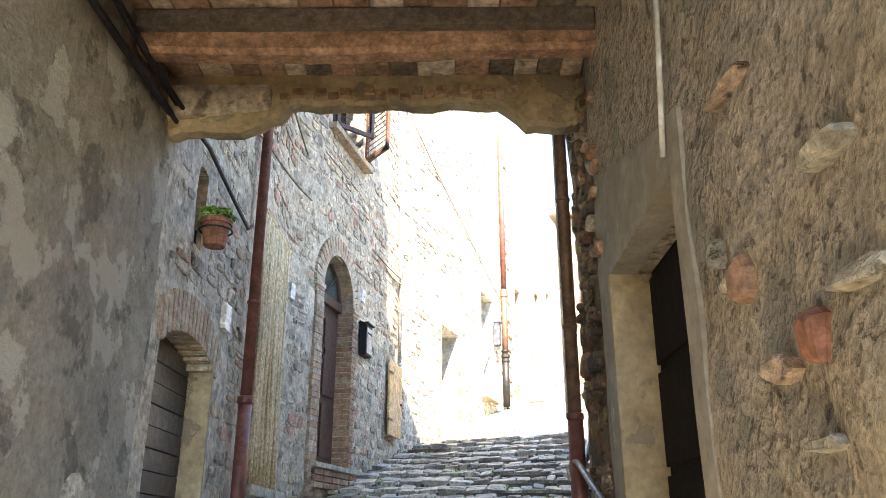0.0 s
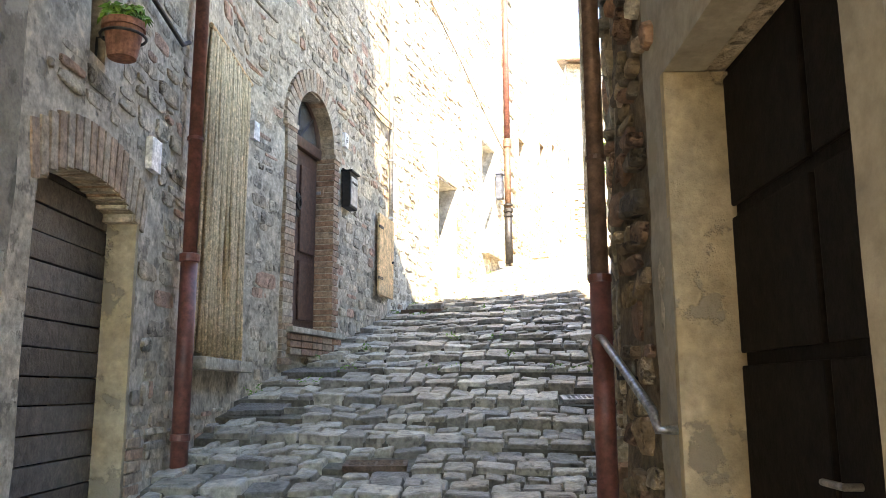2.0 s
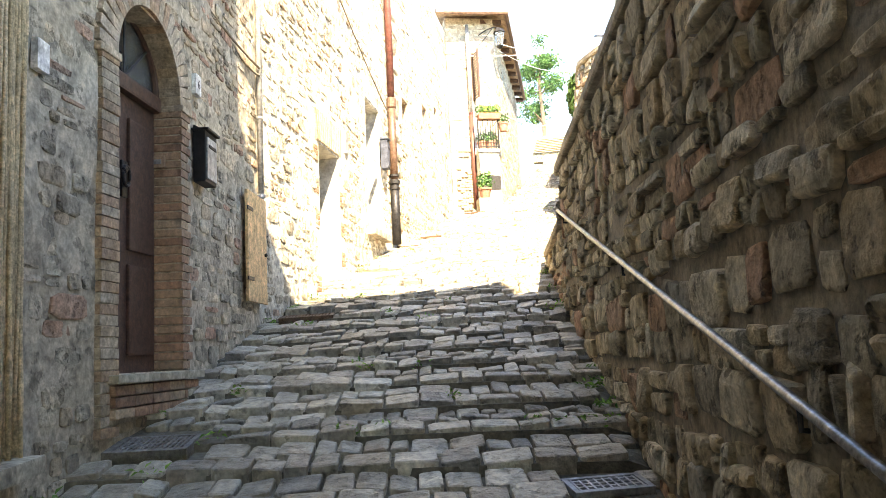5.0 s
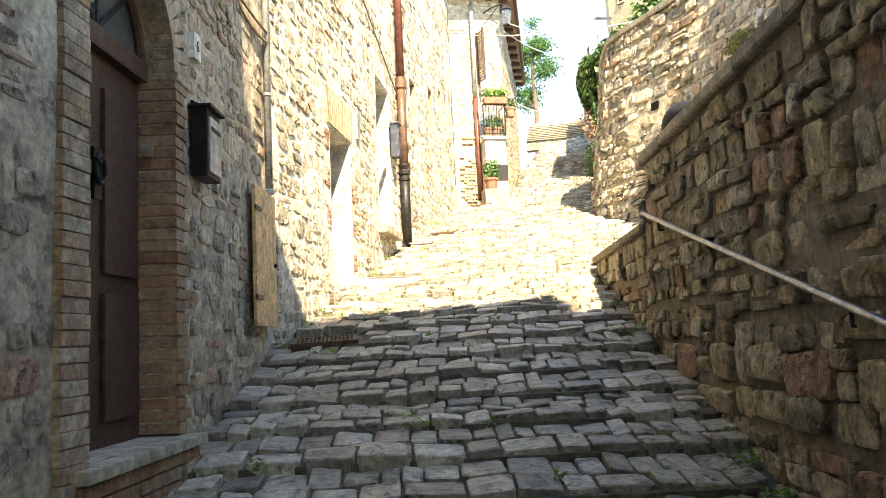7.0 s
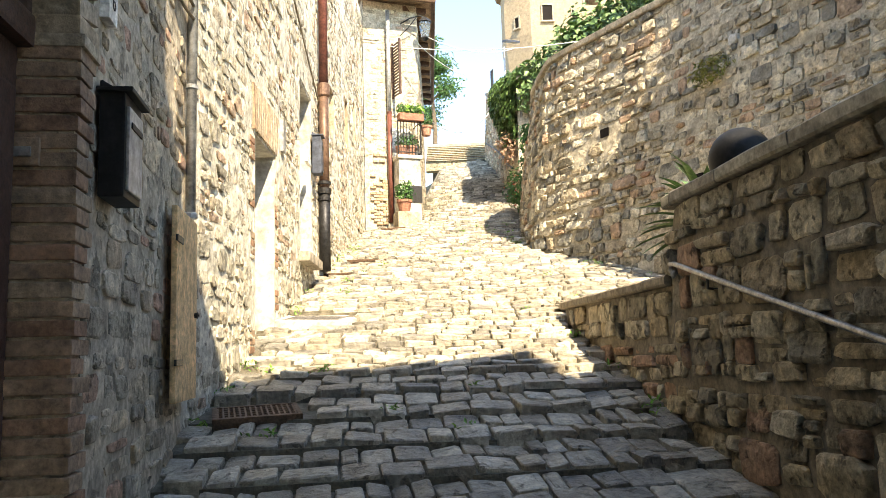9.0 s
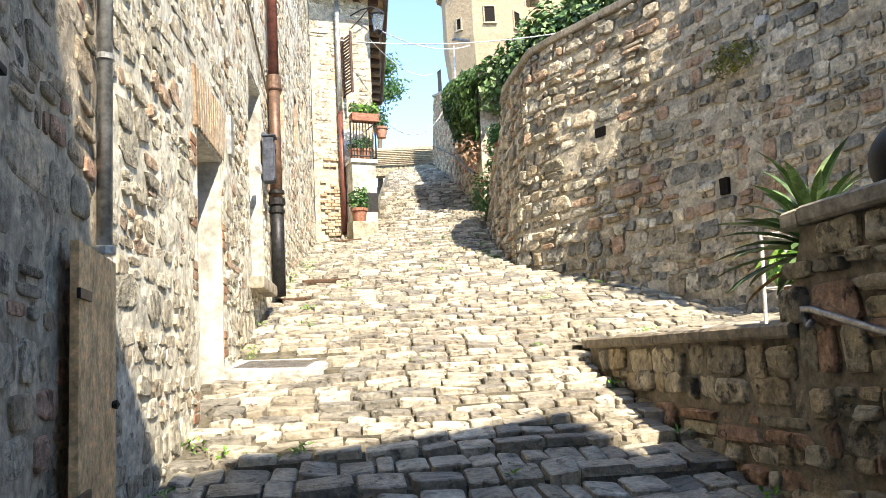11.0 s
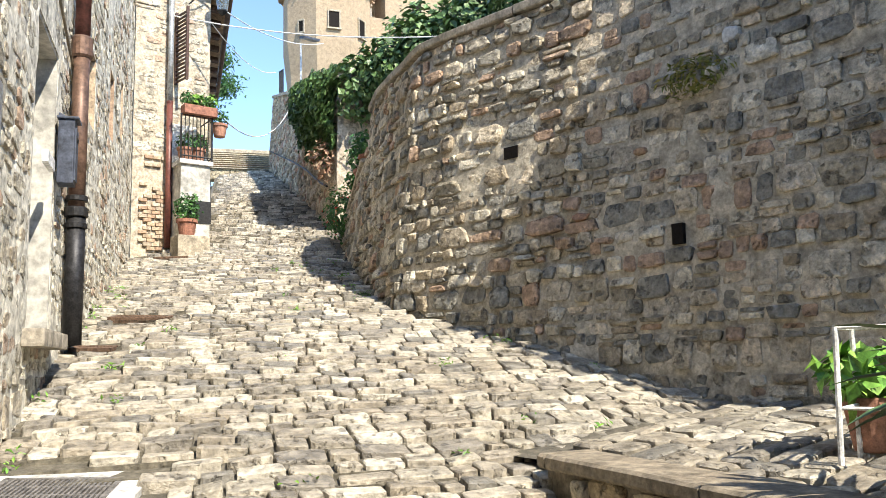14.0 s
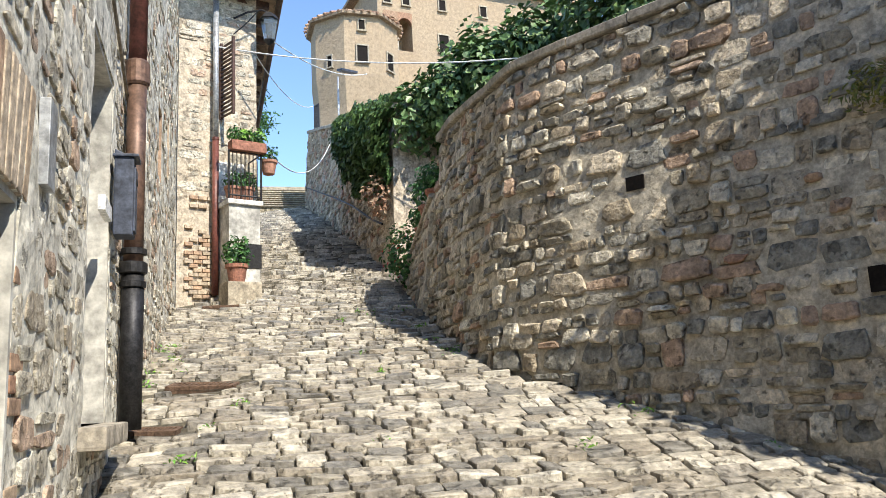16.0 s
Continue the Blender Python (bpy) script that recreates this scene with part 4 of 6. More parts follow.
for k in range(n):
    bm = bmesh.new()
    h = 1.95 / n
    box(bm, 0.0, w1, 0.17 + 0.006 * (k % 2), 0.21, k * h + 0.004, (k + 1) * h - 0.004, 0.005)
    ob = part("plank", bm, M_WOOD_GREY, door_1)
    ob.matrix_world = LEFT_RUN.place(DOOR1[0], z0)
arch_bricks(DOOR1, LEFT_RUN, door_1, M_BRICK_PALE, 0.3, 0.27, 17, 0.015, True)
bm = bmesh.new()
box(bm, 0.0, 0.035, -0.005, 0.168, 0.0, 1.72)
ob = part("jamb", bm, M_OCHRE, door_1, "stained ochre plaster jamb")
ob.matrix_world = LEFT_RUN.place(DOOR1[1] - 0.035, 0.95)
# black sheet standing for the dark inside behind the planks
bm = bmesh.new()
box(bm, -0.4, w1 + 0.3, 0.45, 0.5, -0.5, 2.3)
ob = part("backing", bm, M_WOOD_SHADE_BLACK, door_1)
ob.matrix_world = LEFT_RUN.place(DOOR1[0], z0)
brick_jamb(DOOR1[1] + 0.0, DOOR1[1] + 0.2, 1.0, 1.45, LEFT_RUN, door_1, 0.1, M_BRICK, 0.01)

door_2 = tagged(new("door_2"), "dark brown panelled arched house door", "door", kind="structure")
w2 = DOOR2[1] - DOOR2[0]
base = LEFT_RUN.place(DOOR2[0], 2.32)


def d2(name, bm, mat, label=""):
    ob = part(name, bm, mat, door_2, label)
    ob.matrix_world = base
    return ob


bm = bmesh.new()
box(bm, 0.0, w2, 0.22, 0.28, 0.0, 1.98)
d2("leaf", bm, M_WOOD_DARK)
for j in range(2):
    for (a, b) in ((0.12, 0.75), (0.85, 1.80)):
        bm = bmesh.new()
        box(bm, 0.08 + j * w2 / 2, w2 / 2 - 0.06 + j * w2 / 2, 0.195, 0.23, a, b, 0.014)
        d2("panel", bm, M_WOOD_DARK)
bm = bmesh.new()
box(bm, 0.0, w2, 0.16, 0.27, 1.96, 2.08, 0.02)
d2("transom", bm, M_WOOD_DARK)
bm = bmesh.new()
tube(bm, [(w2 / 2 + 0.5 * w2 * math.cos(a) * 0.96, 0.20, 2.06 + 0.5 * math.sin(a)) for a in [math.pi * i / 16 for i in range(17)]], 0.03, 8)
d2("fanlight_frame", bm, M_WOOD_DARK)
for ang in (45, 90, 135):
    bm = bmesh.new()
    a = radians(ang)
    tube(bm, [(w2 / 2, 0.20, 2.08), (w2 / 2 + 0.48 * w2 * math.cos(a), 0.20, 2.06 + 0.48 * math.sin(a))], 0.01, 6)
    d2("fanlight_bar", bm, M_IRON)
bm = bmesh.new()
box(bm, 0.02, w2 - 0.02, 0.22, 0.226, 2.06, 2.56)
d2("fanlight_glass", bm, M_GLASS)
# black sheet in place of the unlit hall behind the fanlight
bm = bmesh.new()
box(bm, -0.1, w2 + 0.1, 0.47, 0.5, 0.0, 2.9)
d2("backing", bm, M_WOOD_SHADE_BLACK)
bm = bmesh.new()
lathe(bm, [(0.03, 0.0), (0.035, 0.02), (0.02, 0.04), (0.0, 0.045)], 12, Matrix.Translation((w2 / 2 - 0.03, 0.20, 1.4)) @ pose(0, 0, 0, 90))
tube(bm, [(w2 / 2 - 0.03 + 0.05 * math.sin(a), 0.165, 1.35 - 0.07 * math.cos(a) + 0.0) for a in [2 * math.pi * i / 14 for i in range(15)]], 0.012, 8)
box(bm, w2 / 2 - 0.07, w2 / 2 + 0.01, 0.175, 0.195, 1.2, 1.46, 0.008)
d2("knocker", bm, M_IRON, "black iron door knocker")
bm = bmesh.new()
box(bm, -0.12, w2 + 0.16, -0.1, 0.42, -0.06, -0.005, 0.012)
d2("threshold", bm, M_COPING, "worn grey stone threshold slab")
for k in range(3):
    for j in range(5):
        bm = bmesh.new()
        box(bm, -0.1 + j * 0.255, 0.145 + j * 0.255, -0.07, 0.2, -0.13 - k * 0.07, -0.07 - k * 0.07, 0.008)
        d2("brick", bm, M_BRICK)
brick_jamb(DOOR2[1] - 0.005, DOOR2[1] + 0.14, 2.33, 4.3, LEFT_RUN, door_2, 0.36, M_BRICK, 0.03)
brick_jamb(DOOR2[0] - 0.2, DOOR2[0] + 0.005, 1.95, 4.3, LEFT_RUN, door_2, 0.36, M_BRICK_PALE, 0.03, False)
arch_bricks(DOOR2, LEFT_RUN, door_2, M_BRICK_PALE, 0.36, 0.24, 23, 0.03)
for a, b in ((DOOR2[0] - 0.24, DOOR2[0] + 0.01), (DOOR2[1] - 0.01, DOOR2[1] + 0.2)):
    bm = bmesh.new()
    box(bm, 0, b - a, -0.05, 0.36, 0.0, 0.05, 0.012)
    ob = part("impost", bm, M_BRICK_PALE, door_2)
    ob.matrix_world = LEFT_RUN.place(a, 4.29)
OPS_CLAD += [(DOOR2[0] - 0.22, DOOR2[0], 1.9, 4.3, 0), (DOOR2[1], DOOR2[1] + 0.16, 2.2, 4.3, 0), (DOOR2[0] - 0.22, DOOR2[1] + 0.22, 4.3, 4.4, 0.72), (DOOR1[0] - 0.05, DOOR1[1] + 0.05, 2.6, 3.1, 0), (CURT[0] - 0.05, CURT[1] + 0.05, 1.7, 4.45, 0)]

# ---- cord curtain ----
curtain = thing("door_curtain", "straw-coloured cord curtain hanging before a doorway", "curtain", LEFT_RUN.place(CURT[0], 0.0))
wc = CURT[1] - CURT[0]
bm = bmesh.new()
tube(bm, [(-0.03, -0.03, 4.42), (wc + 0.04, -0.03, 4.42)], 0.02, 10)
part("rod", bm, M_TAN, curtain, "wooden curtain rod")
r = random.Random(8)
nc = 64
for k in range(nc):
    bm = bmesh.new()
    x = wc * (k + 0.5) / nc
    pts = []
    lean = r.uniform(-0.02, 0.02)
    yo = r.uniform(-0.02, 0.035)
    for i in range(9):
        t = i / 8
        pts.append((x + lean * t * t + 0.012 * math.sin(3 * t + k), -0.03 + yo * t + 0.008 * math.sin(5 * t + k * 1.7), 4.41 - (2.44 + r.uniform(-0.03, 0.03) * (i == 8)) * t))
    tube(bm, pts, [0.012 + 0.003 * ((i + k) % 2) for i in range(9)], 5)
    part("cord", bm, M_ROPE, curtain, smooth=True)
bm = bmesh.new()
box(bm, CURT[0] * 0 - 0.08, wc + 0.1, -0.13, 0.3, -0.09, 0.0, 0.02)
ob = tagged(part("door_step", bm, M_COPING), "worn grey stone step under the cord curtain", "step")
ob.matrix_world = LEFT_RUN.place(CURT[0], 1.95)
bm = bmesh.new()
box(bm, -0.02, wc + 0.02, 0.38, 0.44, -0.1, 2.6)
ob = tagged(part("door_3", bm, M_WOOD_DARK), "dark wooden door behind the cord curtain", "door", kind="structure")
ob.matrix_world = LEFT_RUN.place(CURT[0], 1.95)


# ---- plants ----
def leaf_mesh(joined, p, n, size, rnd, aspect=0.7, fold=0.15):
    n = Vector(n).normalized()
    t = n.cross(Vector((rnd.uniform(-1, 1), rnd.uniform(-1, 1), rnd.uniform(-1, 1)))).normalized()
    b = n.cross(t)
    w = size * aspect / 2
    p = Vector(p)
    vs = [p, p + t * size * 0.35 + b * w + n * size * fold, p + t * size, p + t * size * 0.35 - b * w + n * size * fold]
    joined.add([tuple(v) for v in vs], [(0, 1, 2), (0, 2, 3)])


def bush(name, parent, centre, radii, count, size, mat, seed, aspect=0.6, label=""):
    r = random.Random(seed)
    j = Joined()
    for _ in range(count):
        d = Vector((r.gauss(0, 1), r.gauss(0, 1), r.gauss(0, 1))).normalized()
        rad = r.uniform(0.3, 1.0) ** 0.5 * (1 + 0.35 * n3(d.x, d.y, d.z + seed, 2.2))
        p = Vector(centre) + Vector((d.x * radii[0], d.y * radii[1], d.z * radii[2])) * rad
        leaf_mesh(j, p, d + Vector((r.uniform(-0.8, 0.8), r.uniform(-0.8, 0.8), r.uniform(0, 0.9))), size * r.uniform(0.6, 1.3), r, aspect)
    return mesh_ob(name, j.v, j.f, mat, parent, label)


def flower_pot(m, r, h, label, plant=None, seed=1, group="", mat_leaf=None, spread=1.0, tall=1.0, leaf=0.05, count=220):
    p = thing("flower_pot", label, "pot", m, group)
    bm = bmesh.new()
    lathe(bm, [(r * 0.68, 0), (r * 0.72, 0.01), (r * 0.94, h * 0.8), (r * 1.06, h * 0.8), (r * 1.06, h * 0.99), (r * 0.98, h), (r * 0.9, h * 0.9)], 24)
    part("pot", bm, M_TERRA, p, smooth=False)
    if plant:
        bush(plant, p, (0, 0, h + r * 0.75 * tall), (r * 1.15 * spread, r * 1.15 * spread, r * 0.95 * tall), count, leaf, mat_leaf or M_LEAF, seed, label="leafy green plant")
    return p


# hanging pot in the wall niche
hp = LEFT_RUN.place(U(5.48), 3.44, 0.10)
pot = flower_pot(hp, 0.105, 0.2, "terracotta pot of green ferns hung on the wall", "fern", 4, mat_leaf=M_LEAF_BRIGHT, spread=0.95, tall=0.45, leaf=0.05, count=260)
bm = bmesh.new()
tube(bm, [(0.115 * math.cos(2 * math.pi * k / 18), 0.115 * math.sin(2 * math.pi * k / 18), 0.12) for k in range(19)], 0.008, 6)
tube(bm, [(0, 0.1, 0.12), (0, 0.14, 0.12), (0, 0.14, 0.0)], 0.008, 6)
part("hanger", bm, M_IRON, pot, "black iron ring hanger")


# ---- plates and boxes ----
def plate(y, v, w, h, label, text=None, mat=None):
    m = on_left(y, v, 0.035)
    t = thing("number_plate" if text else "wall_plate", label, "plate", m)
    bm = bmesh.new()
    box(bm, -w / 2, w / 2, -0.012, 0.03, -h / 2, h / 2, 0.004)
    part("plate", bm, mat or M_WHITE, t)
    if text:
        cu = bpy.data.curves.new("digit", "FONT")
        cu.body, cu.size, cu.align_x, cu.align_y, cu.extrude = text, h * 0.62, "CENTER", "CENTER", 0.001
        tx = new("digit", cu)
        tx.data.materials.append(M_PLASTIC)
        tx.parent = t
        tx.matrix_local = pose(0, -0.0145, 0, 90)


plate(6.18, 3.12, 0.15, 0.2, "small white wall plate beside the planked door")
plate(8.46, 4.03, 0.12, 0.17, "small white house number plate")
plate(10.6, 4.62, 0.12, 0.17, "small white house number plate with the digit 6", "6")
plate(15.6, 5.5, 0.14, 0.34, "narrow grey slate hung on the stone wall", None, M_ZINC)
plate(17.3, 5.68, 0.34, 0.09, "small white name plate on the plastered jamb")


def letterbox(m, w, h, dep, mat, label, window=True):
    t = thing("letterbox", label, "letterbox", m)
    bm = bmesh.new()
    box(bm, -w / 2, w / 2, -dep, 0.0, 0.0, h, 0.01)
    for v in bm.verts:
        if v.co.z > h * 0.9 and v.co.y > -dep * 0.5:
            v.co.z += 0.05
    part("body", bm, mat, t)
    bm = bmesh.new()
    box(bm, -w / 2 + 0.025, w / 2 - 0.025, -dep - 0.012, -dep + 0.005, 0.03, h * 0.88, 0.006)
    door = part("door", bm, M_ZINC if window else mat, t, "grey metal letterbox door" if window else "")
    bm = bmesh.new()
    box(bm, -w / 2 + 0.05, w / 2 - 0.05, -dep - 0.018, -dep - 0.005, h * 0.68, h * 0.74, 0.003)
    part("slot", bm, M_PLASTIC, door)
    bm = bmesh.new()
    box(bm, -w / 2 - 0.015, w / 2 + 0.015, -dep - 0.03, 0.01, h + 0.0, h + 0.02, 0.006)
    part("lid", bm, mat, t)


letterbox(on_left(10.66, 3.8, 0.02), 0.27, 0.42, 0.1, M_PLASTIC, "black metal letterbox fixed to the stone wall")
letterbox(on_left(17.74, 5.6, 0.03), 0.18, 0.52, 0.12, M_BLUEGREY, "blue-grey metal meter box beside the drainpipe", False)
ic = thing("doorbell_panel", "small brass-grey doorbell panel on the brick jamb", "doorbell", LEFT_RUN.place(DOOR2[1], 3.9, -0.16))
bm = bmesh.new()
box(bm, -0.02, 0.0, -0.07, 0.07, -0.05, 0.05, 0.005)
part("panel", bm, M_BRICK_PALE, ic)
bm = bmesh.new()
box(bm, -0.03, -0.015, -0.045, 0.045, -0.02, 0.015, 0.003)
part("button", bm, M_ZINC, ic)

# ---- tan shutter ----
sh = thing("wooden_shutter", "tan painted wooden shutter closed over a low opening", "shutter", on_left(12.12, 2.93, 0.05))
for k in range(3):
    bm = bmesh.new()
    box(bm, -0.33 + k * 0.22, -0.112 + k * 0.22, -0.03, 0.0, 0.0, 1.08, 0.004)
    part("board", bm, M_TAN, sh)
for zz in (0.2, 0.88):
    bm = bmesh.new()
    box(bm, -0.36, -0.18, -0.042, -0.028, zz, zz + 0.035, 0.003)
    part("hinge", bm, M_IRON, sh, "black iron strap hinge")
bm = bmesh.new()
lathe(bm, [(0.015, 0), (0.02, 0.02), (0.0, 0.03)], 10, Matrix.Translation((0.25, -0.03, 0.5)) @ pose(0, 0, 0, 90))
part("knob", bm, M_IRON, sh)

# ---- upper window with louvred shutters ----
window_1 = tagged(new("window_1"), "upper window with half-open brown louvred shutters", "window", kind="structure")
wu = WIN_UP[1] - WIN_UP[0]
mu = LEFT_RUN.place(WIN_UP[0], WIN_UP[2])
# black slab for the unlit room behind the shutters
bm = bmesh.new()
box(bm, 0, wu, 0.3, 0.34, 0, 1.4)
ob = part("pane", bm, M_WOOD_SHADE_BLACK, window_1)
ob.matrix_world = mu
bm = bmesh.new()
box(bm, -0.12, wu + 0.12, -0.1, 0.3, -0.08, 0.0, 0.01)
ob = part("sill", bm, M_BRICK_PALE, window_1, "brick window sill")
ob.matrix_world = mu


def louvre(parent, m, w, h, mat, n=16):
    for a, b, c, d in ((0, 0.05, 0, h), (w - 0.05, w, 0, h), (0, w, 0, 0.06), (0, w, h - 0.06, h)):
        bm = bmesh.new()
        box(bm, a, b, -0.02, 0.02, c, d, 0.004)
        ob = part("shutter_frame", bm, mat, parent)
        ob.matrix_world = m
    for k in range(n):
        bm = bmesh.new()
        box(bm, 0.05, w - 0.05, -0.018, 0.018, -0.004, 0.004)
        ob = part("slat", bm, mat, parent)
        ob.matrix_world = m @ Matrix.Translation((0, 0, 0.09 + (h - 0.18) * k / (n - 1))) @ pose(0, 0, 0, 35)


louvre(window_1, mu @ pose(0.02, -0.03, 0.02, 0, 0, -35), wu / 2, 1.36, M_WOOD_DARK)
louvre(window_1, mu @ pose(wu, -0.03, 0.02, 0, 0, 180 + 50), wu / 2, 1.36, M_WOOD_DARK)

# ---- doorway, plastered opening and small windows of the sunlit house ----
def reveal(op, deep, mat, back_mat, name, label, cat, sill=True, border=0.12):
    u0, u1, v0, v1, _ = op
    w = u1 - u0
    g = tagged(new(name), label, cat, kind="structure")
    m = LEFT_RUN.place(u0, v0)
    for nm, b in (("jamb", (-0.0, 0.03, 0.0, deep, 0, v1 - v0)), ("jamb", (w - 0.03, w, 0.0, deep, 0, v1 - v0)), ("head", (0.03, w - 0.03, 0.0, deep, v1 - v0 - 0.03, v1 - v0))):
        bm = bmesh.new()
        box(bm, *b)
        ob = part(nm, bm, mat, g)
        ob.matrix_world = m
    bm = bmesh.new()
    box(bm, 0, w, deep, deep + 0.05, -0.05, v1 - v0)
    ob = part("leaf", bm, back_mat, g)
    ob.matrix_world = m
    if sill:
        bm = bmesh.new()
        box(bm, -0.1, w + 0.08, -0.14, 0.2, -0.12, 0.0, 0.02)
        ob = part("sill", bm, M_COPING, g, "rough stone sill")
        ob.matrix_world = m
    return g


# the black leaf carries the deep doorway's shade in its colour
reveal(DOORWAY, 0.47, M_SMOOTH, M_WOOD_SHADE_BLACK, "door_4", "deep doorway with smooth grey plastered jambs", "doorway", False)
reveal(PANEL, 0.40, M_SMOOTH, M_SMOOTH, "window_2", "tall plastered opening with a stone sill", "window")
# black leaves stand for the shade inside these small windows
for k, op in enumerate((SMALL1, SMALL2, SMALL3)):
    reveal(op, 0.36, M_BRICK_PALE, M_WOOD_SHADE_BLACK, "window_%d" % (k + 3), "small deep-set window in the stone wall", "window", False)
lint = tagged(new("lintel_bricks"), "row of upright bricks over the deep doorway", "lintel", kind="structure")
arch_bricks(DOORWAY, LEFT_RUN, lint, M_BRICK_PALE, 0.2, 0.42, 13, 0.02, True)
for a in (DOORWAY[0] - 0.18, DOORWAY[1]):
    v, k = 3.2, 0
    while v < 5.1:
        if (k // 3) % 2 == 0:
            bm = bmesh.new()
            box(bm, 0, 0.18, -0.006, 0.1, 0, 0.06, 0.008)
            ob = part("brick", bm, M_BRICK, lint)
            ob.matrix_world = LEFT_RUN.place(a, v)
        v += 0.072
        k += 1
OPS_CLAD += [(DOORWAY[0] - 0.1, DOORWAY[1] + 0.1, 5.1, 5.62, 0)]

# quoin stones beside the copper pipe
qr = random.Random(4)
v = 4.3
while v < 11.0:
    h = qr.uniform(0.3, 0.5)
    w = qr.uniform(0.4, 0.65)
    vs, fs = stone_mesh(lambda p, q, d: LEFT_RUN.at(p, q, d), U(18.85), v + h / 2, w, h - 0.02, 0.09, qr, dome=0.3, jit=0.06, square=0.85)
    mesh_ob("quoin", vs, fs, M_RUBBLE, wall_left_upper)
    v += h

# ---- gratings let into the street ----
def grating(x, y, w, d, yaw, label, mat, nx=16, ny=6, frame_mat=None, border=0.0):
    def zz(px, py):
        return rise(px, py) + 0.012
    gx, gy = (zz(x + 0.2, y) - zz(x - 0.2, y)) / 0.4, (zz(x, y + 0.2) - zz(x, y - 0.2)) / 0.4
    m = pose(x, y, zz(x, y) - 0.012) @ Matrix(((1, 0, 0, 0), (0, 1, 0, 0), (gx, gy * 0.95, 1, 0), (0, 0, 0, 1))) @ pose(0, 0, 0, 0, 0, yaw)
    g = thing("floor_grate", label, "grate", None, "street gratings")
    def add(nm, b, mt, bev=0.003):
        bm = bmesh.new()
        box(bm, *b, bev)
        ob = part(nm, bm, mt, g)
        ob.matrix_world = m
    add("pit", (-w / 2, w / 2, -d / 2, d / 2, -0.09, -0.025), M_EARTH, 0)
    for b in ((-w / 2, w / 2, -d / 2, -d / 2 + 0.03), (-w / 2, w / 2, d / 2 - 0.03, d / 2), (-w / 2, -w / 2 + 0.03, -d / 2, d / 2), (w / 2 - 0.03, w / 2, -d / 2, d / 2)):
        add("frame", (*b, -0.06, 0.008), mat)
    for k in range(1, nx):
        xx = -w / 2 + w * k / nx
        add("bar", (xx - 0.006, xx + 0.006, -d / 2, d / 2, -0.04, 0.004), mat, 0)
    for k in range(1, ny):
        yy = -d / 2 + d * k / ny
        add("crossbar", (-w / 2, w / 2, yy - 0.007, yy + 0.007, -0.04, 0.002), mat, 0)
    if border:
        for b in ((-w / 2 - border, w / 2 + border, -d / 2 - border, -d / 2), (-w / 2 - border, w / 2 + border, d / 2, d / 2 + border), (-w / 2 - border, -w / 2, -d / 2, d / 2), (w / 2, w / 2 + border, -d / 2, d / 2)):
            add("cement_border", (*b, -0.1, 0.006), frame_mat, 0.006)
    GRATES.append((x, y, math.cos(radians(yaw)), math.sin(radians(yaw)), w / 2 + border + 0.07, d / 2 + border + 0.05))


grating(-0.29, 12.66, 0.56, 0.42, -4, "rusty iron grating set in the stone steps", M_RUST)
grating(0.64, 15.45, 0.60, 0.45, -29, "dark ribbed iron grating in a white cement border", M_CAST, 24, 3, M_CONCRETE, 0.13)
grating(1.22, 8.09, 0.42, 0.24, 0, "pale iron drain grating by the wall foot", M_ZINC, 10, 5)
grating(-1.2, 9.18, 0.48, 0.4, -6, "dark iron grating beside the door step", M_CAST)
grating(-1.4, 8.0, 0.42, 0.38, 0, "dark iron grating under the cord curtain", M_CAST)
grating(-0.35, 6.75, 0.4, 0.2, 0, "narrow iron drain grating in the steps", M_RUST, 4, 7)
grating(2.28, 19.6, 0.6, 0.32, -32, "rusty brown grating in the sunlit paving", M_RUST, 14, 3)
grating(1.55, 18.5, 0.36, 0.2, -32, "rusty brown cover in the sunlit paving", M_RUST, 12, 2)
grating(4.15, 24.3, 0.6, 0.4, -20, "brown iron grating below the stone house", M_RUST, 14, 3)

# ---- right-hand walls: copings, rails, globe ----
def coping(name, run, ua, ub, top, wide, h, over, label, seg=0.7, mat=None):
    g = tagged(new(name), label, "coping", kind="structure")
    u = ua
    r = random.Random(int(ua * 10) + 3)
    while u < ub - 0.05:
        l = min(r.uniform(0.8, 1.25) * seg, ub - u)
        k = max(1, int(l / 0.35))
        verts, faces = [], []
        sh = r.uniform(-0.008, 0.008)
        for i in range(k + 1):
            uu = u + 0.006 + (l - 0.012) * i / k
            t = top(min(uu, run.length - 0.001)) + sh
            for d, z in ((over, 0.0), (over + 0.012, 0.015), (over + 0.012, h - 0.015), (over - 0.008, h), (-wide, h), (-wide, 0.0)):
                p = run.at(min(uu, run.length - 0.001), t, d)
                verts.append((p.x, p.y, t + z + 0.008 * n3(p.x, p.y, z, 5)))
        for i in range(k):
            for j in range(6):
                a, b = i * 6 + j, i * 6 + (j + 1) % 6
                faces.append((a, a + 6, b + 6, b))
        faces += [tuple(range(6)), tuple(range(k * 6, k * 6 + 6))]
        mesh_ob("coping_stone", verts, faces, mat or M_COPING, g)
        u += l
    return g


US = STAIR_RUN.u_at(11.55)
coping("trim_coping_high", STAIR_RUN, 0.3, US, stair_top, 0.36, 0.09, 0.05, "worn stone coping on the stair wall")
coping("trim_coping_low", STAIR_RUN, US + 0.02, STAIR_RUN.length, lambda u: 3.55, 0.27, 0.075, 0.05, "flat stone coping on the low terrace wall", 1.2, M_MORTAR_DARK)
